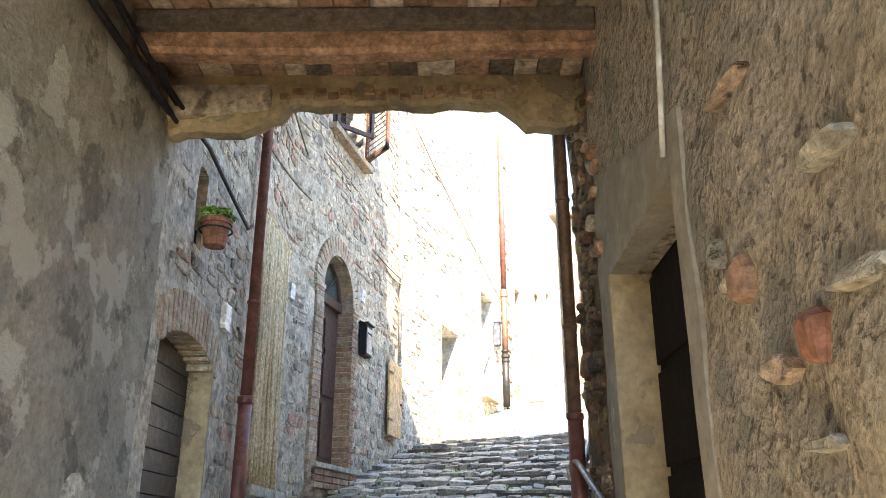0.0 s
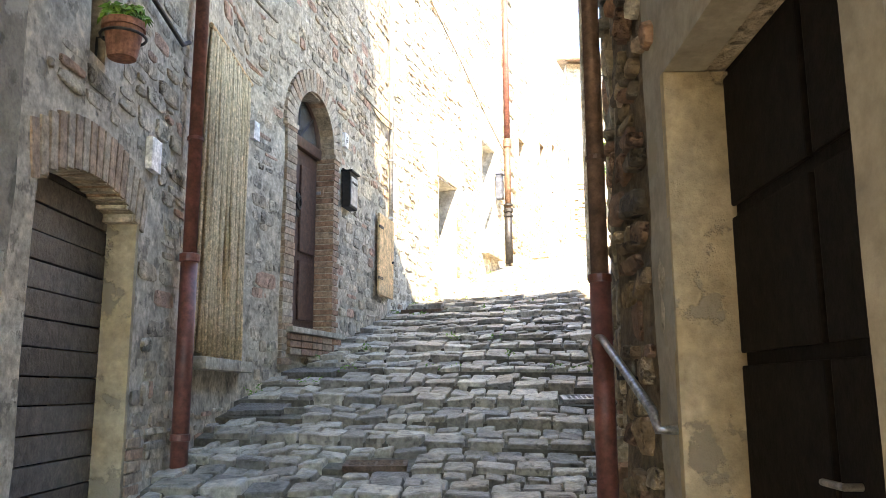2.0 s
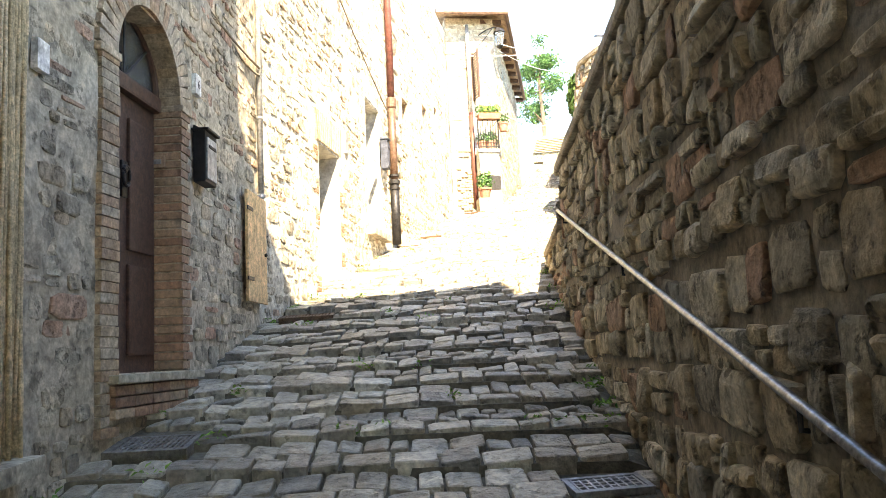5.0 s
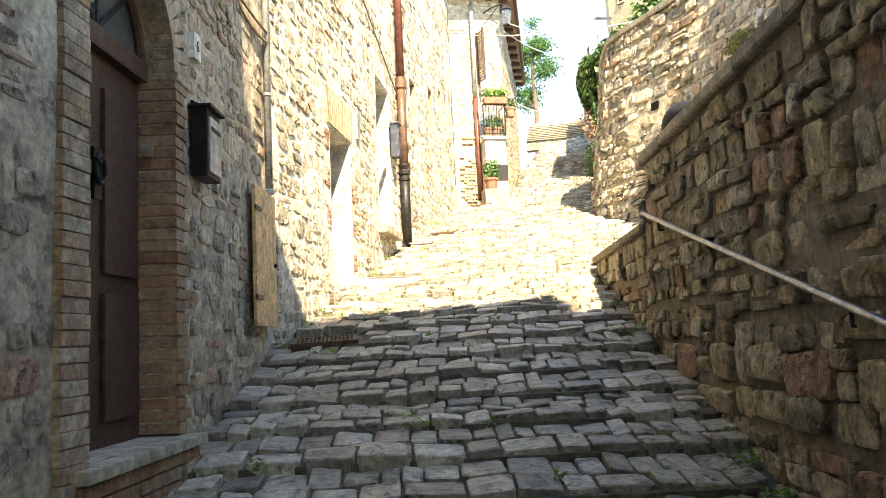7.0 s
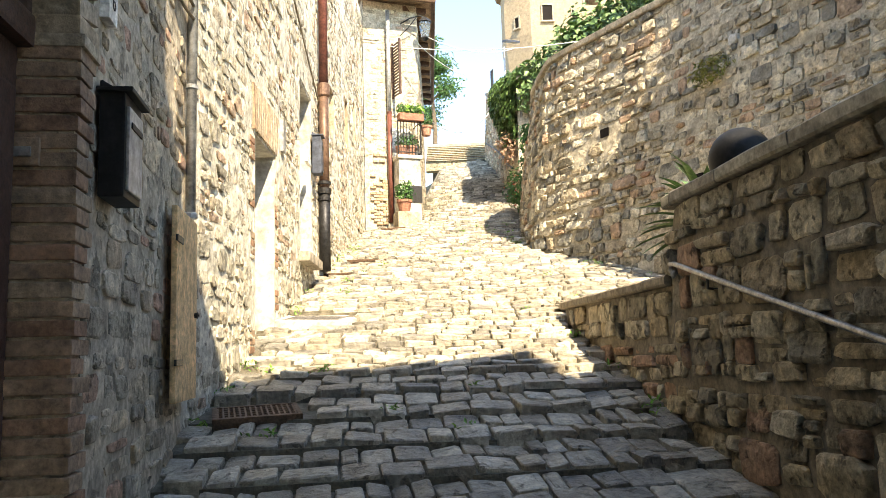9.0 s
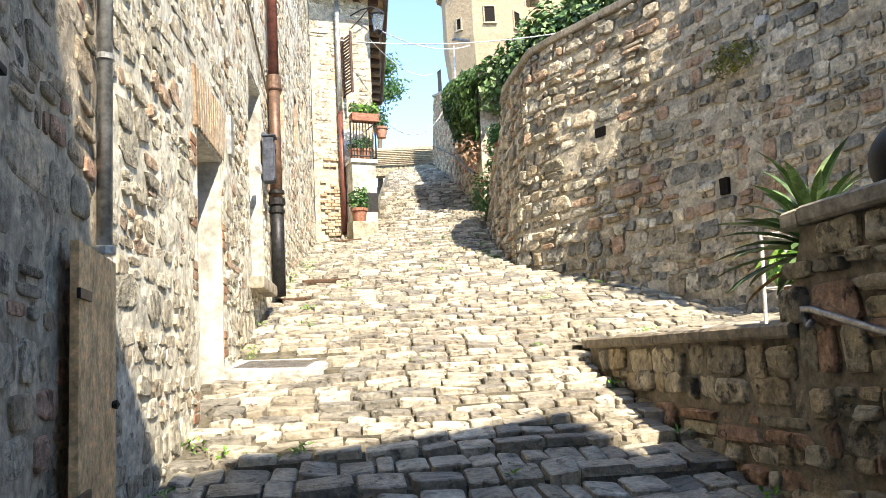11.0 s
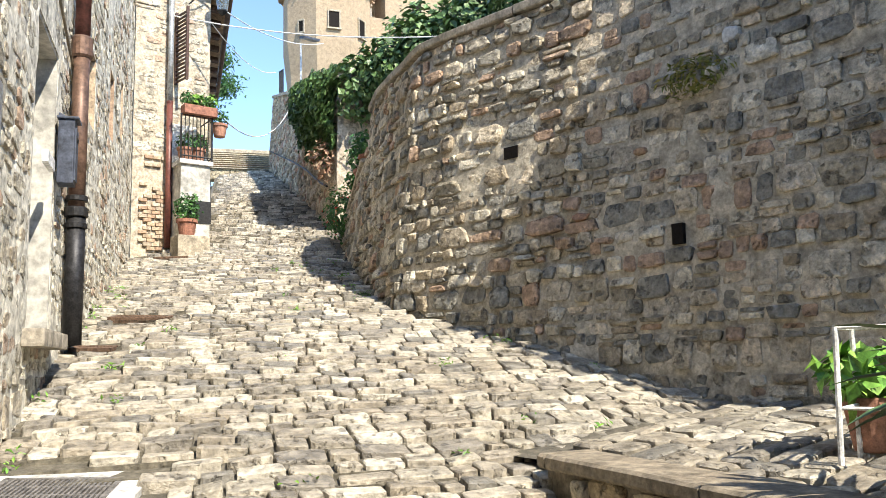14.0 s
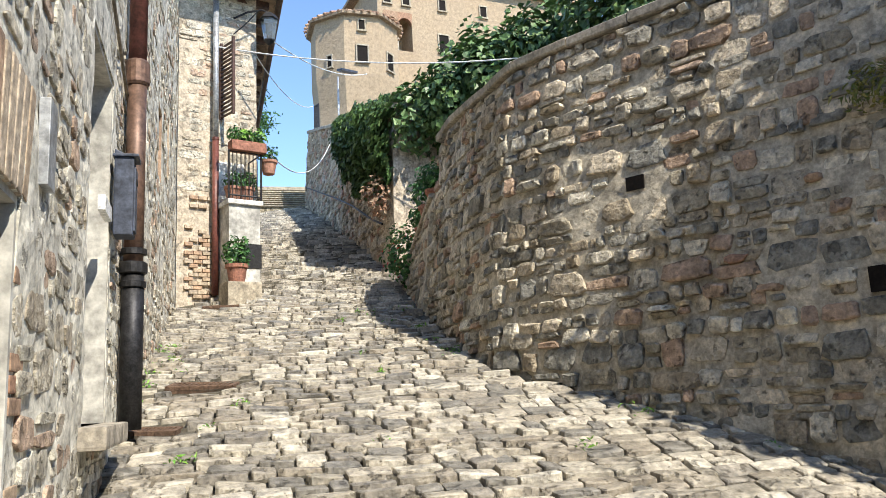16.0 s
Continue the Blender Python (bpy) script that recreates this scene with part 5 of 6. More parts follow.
coping("trim_coping_big", BIG_RUN, 0, BIG_RUN.length, big_top, 0.5, 0.10, 0.06, "stone coping along the top of the curved wall")
coping("trim_coping_upper", UP_RUN, 0, UP_RUN.length, up_top, 0.5, 0.12, 0.06, "stone coping on the upper wall", 1.5)
coping("trim_coping_ramp", RAMP_RUN, 0, RAMP_RUN.length, ramp_top, 0.6, 0.06, 0.04, "stone ledge on the low sloping wall")


def rail_at(y, z, d=0.06):
    p = STAIR_RUN.at(STAIR_RUN.u_at(y), z, d)
    return Vector((p.x, p.y, z))


def handrail(y0, z0, y1, z1, label, run_at, mat, curl=True):
    a, b = run_at(y0, z0), run_at(y1, z1)
    h = thing("handrail", label, "handrail", pose(*a))
    pts = [run_at(y0 + (y1 - y0) * k / 8, z0 + (z1 - z0) * k / 8) - a for k in range(9)]
    if curl:
        e = pts[-1]
        dr = (pts[-1] - pts[-2]).normalized()
        pts += [e + dr * 0.05 + Vector((0, 0, -0.01)), e + dr * 0.06 + Vector((0, 0, -0.05)), e + dr * 0.02 + Vector((0, 0, -0.08)), e - dr * 0.01 + Vector((0, 0, -0.05))]
    bm = bmesh.new()
    tube(bm, pts, 0.017, 10)
    part("bar", bm, mat, h, smooth=True)
    for t in (0.12, 0.5, 0.93):
        p = run_at(y0 + (y1 - y0) * t, z0 + (z1 - z0) * t) - a
        q = STAIR_RUN.at(STAIR_RUN.u_at(y0 + (y1 - y0) * t), 0, -0.02)
        bm = bmesh.new()
        tube(bm, [p, p - Vector((0, 0, 0.07)), Vector((q.x - a.x, q.y - a.y, p.z - 0.08))], 0.009, 8)
        part("bracket", bm, M_IRON, h)


handrail(5.35, 1.96, 11.40, 3.67, "pale worn iron handrail along the stair wall", rail_at, M_STEEL)
h = thing("handrail", "short iron handrail at the passage mouth", "handrail", pose(0.80, 5.0, 1.93))
bm = bmesh.new()
tube(bm, [(-0.04, 0.06, -0.1), (-0.05, 0.09, -0.03), (-0.03, 0.06, 0.02), (-0.01, 0.0, 0.0), (-0.01, -0.82, -0.28), (0.0, -0.85, -0.34), (0.06, -0.85, -0.34)], 0.017, 10)
part("bar", bm, M_STEEL, h, smooth=True)
bm = bmesh.new()
tube(bm, [(-0.01, -0.3, -0.1), (-0.01, -0.3, -0.17), (0.1, -0.3, -0.17)], 0.009, 8)
part("bracket", bm, M_IRON, h)

gl = thing("garden_globe", "black round globe standing on the wall coping", "globe", pose(2.32, 10.95, 4.06))
bm = bmesh.new()
bmesh.ops.create_uvsphere(bm, u_segments=28, v_segments=18, radius=0.185, matrix=Matrix.Translation((0, 0, 0.185)))
part("ball", bm, M_PLASTIC, gl, smooth=True)
bm = bmesh.new()
lathe(bm, [(0.09, -0.02), (0.09, 0.02), (0.06, 0.03)], 18)
part("collar", bm, M_IRON, gl)

# holes and marks of the curved wall
for yy, zz, w, h, mt, nm, lb in ((14.45, 6.72, 0.26, 0.22, M_CONCRETE, "pale_stone", "pale squared stone set in the curved wall"), (14.62, 6.45, 0.2, 0.14, M_CONCRETE, "pale_stone", "pale squared stone set in the curved wall"), (15.9, 5.4, 0.3, 0.12, M_BRICK, "brick_patch", "red brick patch in the curved wall"), (15.3, 5.9, 0.16, 0.1, M_BRICK, "brick_patch", "red brick patch in the curved wall")):
    patch(mt, nm, BIG_RUN, yy, zz, w, h, int(yy * 10), lb, "stone", 0.055 if mt is not M_IRON else 0.05)


BIG_HOLES = []
for yy, zz, w, h in ((16.72, 6.19, 0.17, 0.12), (14.93, 5.11, 0.1, 0.17)):
    u = BIG_RUN.u_at(yy)
    BIG_HOLES.append((u - w / 2, u + w / 2, zz - h / 2, zz + h / 2, 0))
    # no real recess: a black block stands for the shade in the hole
    bm = bmesh.new()
    box(bm, -w / 2, w / 2, -0.034, 0.1, -h / 2, h / 2)
    ob = tagged(part("putlog_hole", bm, M_WOOD_SHADE_BLACK), "black plate standing for a shaded putlog hole in the curved wall", "hole")
    ob.matrix_world = BIG_RUN.place(u, zz)

# ---- greenery on the walls ----
def tuft(run, y, v, r, count, size, label, mat, seed):
    p = run.at(run.u_at(y), v, 0.06)
    t = thing("wall_plant", label, "plant", pose(*p))
    bush("leaves", t, (0, 0, 0), r, count, size, mat, seed, 0.35)


tuft(BIG_RUN, 14.75, 6.42, (0.16, 0.30, 0.17), 420, 0.07, "dry olive tuft of weeds growing from the wall", material("olive_leaf", [(0.22, 0.23, 0.06), (0.30, 0.27, 0.09), (0.15, 0.18, 0.05)], bump=0.0), 31)
tuft(BIG_RUN, 13.4, 6.9, (0.12, 0.2, 0.12), 160, 0.06, "small olive weed growing from the wall", M_LEAF, 32)

rng = random.Random(77)
ivy = thing("ivy", "thick dark green ivy hanging over the upper wall", "ivy")
j = Joined()
for k in range(30):
    ua = 0.25 + 6.3 * k / 30
    for _ in range(780):
        u = ua + rng.uniform(-0.3, 0.5)
        t = up_top(u)
        low = 1.3 + 0.55 * n3(u, 0, 3, 0.8) + 0.4 * n3(u, 4, 3, 2.6) - 0.12 * max(0, u - 6)
        low = max(0.3, low)
        f = rng.random()
        v = t + 0.35 + 0.3 * n3(u, 9, 1, 0.9) - (low + 0.6) * f ** 0.8
        p = UP_RUN.at(max(0.01, u), v, 0.08 + rng.uniform(0, 0.42) * math.sin(math.pi * min(1, f + 0.15)) - (0.35 if v > t + 0.1 else 0.0))
        n = UP_RUN.normal(max(0.01, u))
        leaf_mesh(j, p, (n.x + rng.uniform(-0.7, 0.7), n.y + rng.uniform(-0.7, 0.7), rng.uniform(0.0, 1.0)), rng.uniform(0.08, 0.155), rng, 0.85)
tagged(mesh_ob("ivy_leaves", j.v, j.f, M_LEAF, ivy), kind="stuff")
hedge = thing("hedge", "dark dense hedge above the curved wall, its unseen south end added for shade", "hedge", pose(8.2, 19.0, 9.2))
for k in range(14):
    bush("foliage", hedge, (0.9 + 0.4 * math.sin(k), -2.0 + k * 0.56, 0.6 + 0.3 * math.sin(k * 2.3)), (1.0, 0.8, 1.35), 950, 0.16, M_LEAF, 200 + k, 0.85)
# unseen bushes, added to overhang and shade the wall's south part and foot
for k in range(11):
    bush("foliage", hedge, (table(RIGHT_HIGH, 13.0 - 0.6 * k) + 0.52 - 8.2, -6.0 - k * 0.6, -0.6 + 0.15 * math.sin(k * 2.3)), (0.85, 0.75, 0.8), 750, 0.19, M_LEAF, 240 + k, 0.85)
for k, (hx, hy, hz) in enumerate(((7.75, 24.0, 9.5), (7.95, 23.3, 9.7), (8.35, 22.6, 10.0), (8.7, 21.8, 10.2))):
    bush("foliage", hedge, (hx - 8.2, hy - 19.0, hz - 9.3), (0.62, 0.62, 0.75), 900, 0.15, M_LEAF, 270 + k, 0.85)
hedge.location.z += 0.1
# earth behind the curved wall, under the hedge
bm = bmesh.new()
box(bm, 6.6, 16.0, 14.0, 21.0, 2.0, 7.6)
box(bm, 8.0, 16.0, 21.0, 24.2, 2.0, 8.6)
tagged(part("ground_upper", bm, M_EARTH), "earth of the upper garden behind the wall", "ground", kind="structure")

# pots on the low ledge
for k, (u, r, h) in enumerate(((0.35, 0.15, 0.27), (0.78, 0.16, 0.3), (1.25, 0.13, 0.24))):
    p = RAMP_RUN.at(u, ramp_top(u), -0.14)
    flower_pot(pose(p.x, p.y, ramp_top(u) + 0.065), r, h, "terracotta pot of green plants on the sloping ledge", "leaves", 40 + k, "pots on the ledge", M_LEAF_TREE, 1.5, 1.7, 0.09, 320)
fp = thing("trailing_plant", "green trailing plant with red flowers over the ledge", "plant", pose(*RAMP_RUN.at(1.7, 6.75, 0.05)))
bush("leaves", fp, (0, 0, -0.05), (0.35, 0.5, 0.5), 700, 0.09, M_LEAF_TREE, 60)
bush("flowers", fp, (0.0, 0.1, 0.0), (0.35, 0.5, 0.5), 50, 0.06, M_RED_FLOWER, 61, label="small red flowers")
fr = thing("red_shrub", "reddish shrub against the upper wall", "plant", pose(*UP_RUN.at(0.3, 8.1, 0.2)))
bush("leaves", fr, (0, 0, 0), (0.3, 0.3, 0.45), 260, 0.1, M_BRICK, 62)

# rail along the upper wall
ur = thing("wall_rail", "thin dark iron handrail along the upper wall", "handrail")
bm = bmesh.new()
tube(bm, [UP_RUN.at(u, floor_of(UP_RUN)(u) + 0.85, 0.1) for u in [0.6 + k for k in range(18)]], 0.022, 8)
part("bar", bm, M_IRON, ur)
for k in range(9):
    u = 1.0 + 2 * k
    bm = bmesh.new()
    tube(bm, [UP_RUN.at(u, floor_of(UP_RUN)(u) + 0.85, 0.1), UP_RUN.at(u, floor_of(UP_RUN)(u) + 0.78, -0.1)], 0.012, 6)
    part("bracket", bm, M_IRON, ur)
fence = thing("iron_fence", "short black iron fence on the upper wall", "fence", pose(*UP_RUN.at(16.6, 14.2, -0.2)))
o = UP_RUN.at(16.6, 14.2, -0.2)
for k in range(7):
    p = UP_RUN.at(min(18.7, 16.6 + 0.3 * k), up_top(16.6 + 0.3 * k) + 0.1, -0.2) - o
    bm = bmesh.new()
    tube(bm, [p, p + Vector((0, 0, 1.1))], 0.02, 6)
    part("post", bm, M_IRON, fence)
for hh in (0.15, 1.1):
    bm = bmesh.new()
    tube(bm, [UP_RUN.at(min(18.7, 16.6 + 0.3 * k), up_top(16.6 + 0.3 * k) + 0.1, -0.2) - o + Vector((0, 0, hh)) for k in range(7)], 0.02, 6)
    part("rail", bm, M_IRON, fence)

# ---- terrace plants ----
def yucca(m, label, stem, count, length, seed):
    t = thing("yucca_plant", label, "plant", m)
    r = random.Random(seed)
    bm = bmesh.new()
    lathe(bm, [(0.13, 0), (0.17, 0.22), (0.19, 0.22), (0.19, 0.27), (0.16, 0.26)], 22)
    part("pot", bm, M_TERRA, t, "terracotta pot")
    bm = bmesh.new()
    tube(bm, [(0, 0, 0.2), (0.01, 0, 0.2 + stem * 0.5), (0, 0.01, 0.2 + stem)], [0.06, 0.05, 0.055], 10)
    part("trunk", bm, M_BARK, t, "short brown trunk")
    for k in range(count):
        az = k * 2.39996 + r.uniform(-0.2, 0.2)
        el = radians(85 - 100 * (k / count) ** 0.9) + r.uniform(-0.1, 0.1)
        L = length * r.uniform(0.75, 1.1)
        w = 0.05
        vs, fs = [], []
        side = Vector((-math.sin(az), math.cos(az), 0))
        p = Vector((0, 0, 0.2 + stem - 0.1 * k / count))
        e = el
        for i in range(7):
            s = i / 6
            ww = w * (0.7 + 0.6 * s) * (1 - s) ** 0.55 if i < 6 else 0.001
            up = Vector((-math.cos(az) * math.sin(e), -math.sin(az) * math.sin(e), math.cos(e)))
            vs += [tuple(p - side * ww + up * ww * 0.4), tuple(p), tuple(p + side * ww + up * ww * 0.4)]
            d = Vector((math.cos(az) * math.cos(e), math.sin(az) * math.cos(e), math.sin(e)))
            p = p + d * L / 6
            e -= 0.10 + 0.05 * (1 - k / count)
        for i in range(6):
            a = i * 3
            fs += [(a, a + 1, a + 4, a + 3), (a + 1, a + 2, a + 5, a + 4)]
        mesh_ob("leaf", vs, fs, M_YUCCA if k < count - 4 else M_DRY, t)


yucca(pose(2.86, 11.95, terrace(2.86, 11.95)), "dark green spiky yucca in a terracotta pot", 0.3, 72, 0.58, 5)
st = thing("plant_stand", "white metal plant stand on the terrace", "plant stand", pose(3.53, 12.7, terrace(3.53, 12.7), 0, 0, 12))
for sx in (-0.14, 0.14):
    for sy in (-0.14, 0.14):
        bm = bmesh.new()
        tube(bm, [(sx * 1.15, sy * 1.15, 0), (sx, sy, 0.62)], 0.013, 8)
        part("leg", bm, M_WHITE, st)
for zz in (0.25, 0.61):
    for a, b in (((-0.14, -0.14), (0.14, -0.14)), ((0.14, -0.14), (0.14, 0.14)), ((0.14, 0.14), (-0.14, 0.14)), ((-0.14, 0.14), (-0.14, -0.14))):
        bm = bmesh.new()
        tube(bm, [(*a, zz), (*b, zz)], 0.009, 6)
        part("rail", bm, M_WHITE, st)
flower_pot(pose(3.76, 12.86, terrace(3.76, 12.86)), 0.14, 0.26, "terracotta pot of bright green leaves beside the stand", "leaves", 71, "", M_LEAF_BRIGHT, 1.5, 1.0, 0.13, 160)
flower_pot(pose(3.95, 12.3, terrace(3.95, 12.3)), 0.14, 0.26, "terracotta pot on the terrace paving", "leaves", 72, "", M_LEAF_TREE, 1.0, 1.0, 0.08, 160)

# ---- the stone house at the bend ----
house = thing("stone_house", "pale stone and plaster house with overhanging eaves", "house", pose(3.7, 25.2, 5.5))
HO = Vector((3.7, 25.2, 5.5))


def hp_part(name, bm, mat, label=""):
    ob = part(name, bm, mat, house, label)
    ob.location = -HO
    ob.parent = house
    return ob


FRONT = Run([(3.7, 25.2), (5.08, 25.2)], side=1)
SIDE = Run([(5.08, 25.2), (7.6, 32.2)], side=1)
HOUSE_WALLS = []
for rr, nm in ((FRONT, "front_wall"), (SIDE, "side_wall")):
    w = build_wall(nm, rr, 0, rr.length, lambda u: 5.6, lambda u: 11.75, M_MORTAR, thick=0.4, amp=0.02, cell=0.3)
    w.parent = house
    w.location = -HO
    HOUSE_WALLS.append(w)
bm = bmesh.new()
for (ax, ay, az, bx, by, bz) in ((3.4, 24.85, 11.75, 5.5, 24.75, 11.75),):
    vs = [bm.verts.new(v) for v in ((3.4, 24.7, 11.7), (5.38, 24.75, 11.75), (7.95, 32.3, 11.75), (3.4, 32.3, 13.6))]
    ws = [bm.verts.new(v.co + Vector((0, 0, 0.14))) for v in vs]
    bm.faces.new(vs[::-1])
    bm.faces.new(ws)
    for k in range(4):
        bm.faces.new((vs[k], vs[(k + 1) % 4], ws[(k + 1) % 4], ws[k]))
hp_part("roof", bm, M_ROOF)
for k in range(11):
    t = k / 10
    bm = bmesh.new()
    px, py = 5.08 + 2.52 * t, 25.25 + 6.9 * t
    box(bm, -0.35, 0.26, -0.05, 0.05, 11.6, 11.73, 0.0, Matrix.Translation((px, py, 0)))
    hp_part("rafter", bm, M_WOOD_DARK)
bm = bmesh.new()
tube(bm, [(5.38, 24.75, 11.74), (7.95, 32.3, 11.74)], 0.06, 8)
tube(bm, [(3.6, 24.68, 11.68), (5.4, 24.68, 11.7)], 0.06, 8)
hp_part("gutter", bm, M_COPPER)
shutm = pose(4.42, 25.16, 9.3, 0, 0, -70)
for ob_name in ("window",):
    wgrp = new("window")
    wgrp.parent = house
    wgrp.location = Vector((4.42, 25.18, 9.3)) - HO
    for k in range(18):
        bm = bmesh.new()
        box(bm, 0.02, 0.4, -0.02, 0.02, 0.03 + k * 0.075, 0.05 + k * 0.075)
        ob = part("slat", bm, M_WOOD_DARK, wgrp)
        ob.rotation_euler = (0, 0, radians(-80))
    for a in (0.0, 0.4):
        bm = bmesh.new()
        box(bm, a, a + 0.04, -0.025, 0.025, 0, 1.4)
        ob = part("shutter_frame", bm, M_WOOD_DARK, wgrp)
        ob.rotation_euler = (0, 0, radians(-80))
# brick patch at its foot
v = 6.2
k = 0
while v < 7.9:
    for j in range(3):
        if rnd.random() < (0.75 if v < 7.1 else 0.35):
            bm = bmesh.new()
            xx = 3.82 + (k % 2) * 0.08 + j * 0.15
            box(bm, xx, xx + 0.14, 25.155, 25.25, v, v + 0.06, 0.006)
            hp_part("brick", bm, M_BRICK_PALE)
    v += 0.072
    k += 1
# balcony block
bal = thing("balcony_block", "grey plastered block carrying a small railed balcony", "balcony", pose(4.62, 24.95, 6.3))
bm = bmesh.new()
box(bm, -0.25, 0.28, -0.32, 0.35, -0.2, 1.4)
part("block", bm, M_SMOOTH, bal)
bm = bmesh.new()
box(bm, -0.28, 0.32, -0.37, 0.35, 1.4, 1.48, 0.012)
part("slab", bm, M_CONCRETE, bal)
for k in range(9):
    bm = bmesh.new()
    xx = -0.26 + k * 0.07
    tube(bm, [(xx, -0.33, 1.48), (xx, -0.33, 2.3)], 0.009 if 0 < k < 8 else 0.018, 6)
    part("baluster", bm, M_IRON, bal)
for zz in (1.55, 2.3):
    bm = bmesh.new()
    tube(bm, [(-0.27, -0.33, zz), (0.31, -0.33, zz), (0.31, 0.3, zz)], 0.014, 6)
    part("rail", bm, M_IRON, bal)
bm = bmesh.new()
box(bm, -0.1, 0.3, -0.335, -0.325, 0.35, 0.75)
part("vent", bm, M_IRON, bal, "dark barred vent opening")
bm = bmesh.new()
box(bm, -0.3, 0.2, 0.19, 0.25, 1.5, 2.25)
part("door", bm, M_WHITE, bal, "white balcony door")
pl = thing("window_box", "long terracotta planter with green and yellow plants", "planter", pose(4.68, 24.62, 8.6))
bm = bmesh.new()
box(bm, -0.3, 0.3, -0.11, 0.11, 0.0, 0.17, 0.015)
part("box", bm, M_TERRA, pl)
for k in range(4):
    bush("leaves", pl, (-0.21 + 0.14 * k, 0, 0.28), (0.14, 0.14, 0.14), 130, 0.07, M_LEAF_BRIGHT if k % 2 else M_LEAF_TREE, 300 + k)
for k, (x, y, z) in enumerate(((5.1, 24.72, 8.3), (4.72, 24.78, 7.79), (4.5, 24.8, 7.79))):
    flower_pot(pose(x, y, z), 0.14, 0.24, "terracotta pot of green plants on the balcony", "leaves", 310 + k, "balcony pots", M_LEAF_TREE, 1.1, 1.1, 0.07, 150)
ft = flower_pot(pose(4.42, 24.42, 6.36), 0.17, 0.3, "terracotta pot with a leafy plant on a stone block", "leaves", 320, "", M_LEAF_TREE, 1.2, 1.6, 0.09, 260)
bm = bmesh.new()
box(bm, 4.2, 4.75, 24.2, 24.62, 5.6, 6.36, 0.02)
tagged(part("stone_block", bm, M_COPING), "low stone block at the house foot", "block")


def wall_lantern(m, label):
    t = thing("street_lamp", label, "lamp", m)
    bm = bmesh.new()
    tube(bm, [(0, 0, 0), (0.25, 0, 0.12), (0.5, 0, 0.16), (0.62, 0, 0.1)], 0.018, 8)
    tube(bm, [(0, 0, -0.3), (0.2, 0, -0.12), (0.42, 0, 0.13)], 0.012, 8)
    part("bracket", bm, M_IRON, t)
    bm = bmesh.new()
    lathe(bm, [(0.09, -0.42), (0.15, -0.05), (0.15, -0.03)], 6, Matrix.Translation((0.62, 0, 0)))
    part("glass", bm, M_GLASS, t)
    bm = bmesh.new()
    lathe(bm, [(0.18, -0.03), (0.12, 0.06), (0.03, 0.12), (0.0, 0.13)], 6, Matrix.Translation((0.62, 0, 0)))
    part("cap", bm, M_IRON, t)
    bm = bmesh.new()
    lathe(bm, [(0.03, -0.5), (0.1, -0.43), (0.1, -0.41)], 6, Matrix.Translation((0.62, 0, 0)))
    part("base", bm, M_IRON, t)


wall_lantern(pose(4.62, 25.1, 11.2, 0, 0, -30), "old iron street lantern on a wall bracket")

# ---- the far stairs, end wall and tree ----
sp, sd = SPINE.at(SPINE.s[-1] - 0.4, 0)
stairs = thing("stairs", "flight of pale stone steps at the street's top", "stairs", pose(sp.x, sp.y, rise(sp.x, sp.y), 0, 0, math.degrees(math.atan2(sd.y, sd.x)) - 90), kind="structure")
for k in range(9):
    bm = bmesh.new()
    box(bm, -1.6, 1.6, k * 0.32, k * 0.32 + 0.5 + (2.5 if k == 8 else 0), -0.3 if k == 0 else (k - 1) * 0.17 + 0.02, (k + 1) * 0.17, 0.012)
    part("step", bm, M_RUBBLE_BROWN, stairs)
    bm = bmesh.new()
    box(bm, -1.6, 1.6, k * 0.32 - 0.09, k * 0.32 + 0.3, (k + 1) * 0.17 + 0.002, (k + 1) * 0.17 + 0.04, 0.008)
    part("tread", bm, M_COPING, stairs)
bm = bmesh.new()
box(bm, -1.75, 1.7, 3.6, 3.9, 1.5, 2.0, 0.04)
part("end_wall", bm, M_COPING, stairs)


def tree(m, height, label, seed, crown_r, count, leaf):
    t = thing("tree", label, "tree", m)
    r = random.Random(seed)
    bm = bmesh.new()
    tube(bm, [(0, 0, -1), (0.1, 0, height * 0.3), (0.0, 0.1, height * 0.6), (0.15, 0.1, height * 0.9)], [0.16, 0.13, 0.09, 0.03], 8)
    ends = []
    for k in range(16):
        z = height * r.uniform(0.25, 0.85)
        a = r.uniform(0, 6.28)
        L = crown_r * r.uniform(0.6, 1.1) * (1.25 - z / height)
        e = Vector((math.cos(a) * L, math.sin(a) * L, z + L * 0.6))
        tube(bm, [(0.05, 0.05, z), Vector((0.05, 0.05, z)).lerp(e, 0.5) + Vector((0, 0, 0.1)), e], [0.05, 0.03, 0.012], 6)
        ends.append(e)
        ends.append(Vector((0, 0, z)).lerp(e, 0.6))
    ends.append(Vector((0.15, 0.1, height)))
    part("trunk", bm, M_BARK, t)
    j = Joined()
    for e in ends:
        rad = crown_r * r.uniform(0.25, 0.42)
        for _ in range(count):
            d = Vector((r.gauss(0, 1), r.gauss(0, 1), r.gauss(0, 0.8)))
            p = e + d * rad * 0.55
            leaf_mesh(j, p, (r.uniform(-1, 1), r.uniform(-1, 1), r.uniform(0, 1)), leaf * r.uniform(0.7, 1.3), r, 0.4)
    mesh_ob("crown", j.v, j.f, M_LEAF_TREE, t)


tree(pose(13.2, 47.0, 13.0), 7.2, "slender green tree rising behind the street's top", 9, 1.7, 130, 0.22)

# ---- tower and palace on the hill ----
tw = thing("tower", "old octagonal tower of warm stone with a tiled roof", "tower", pose(29.6, 65.0, 12.1, 0, 0, -19))


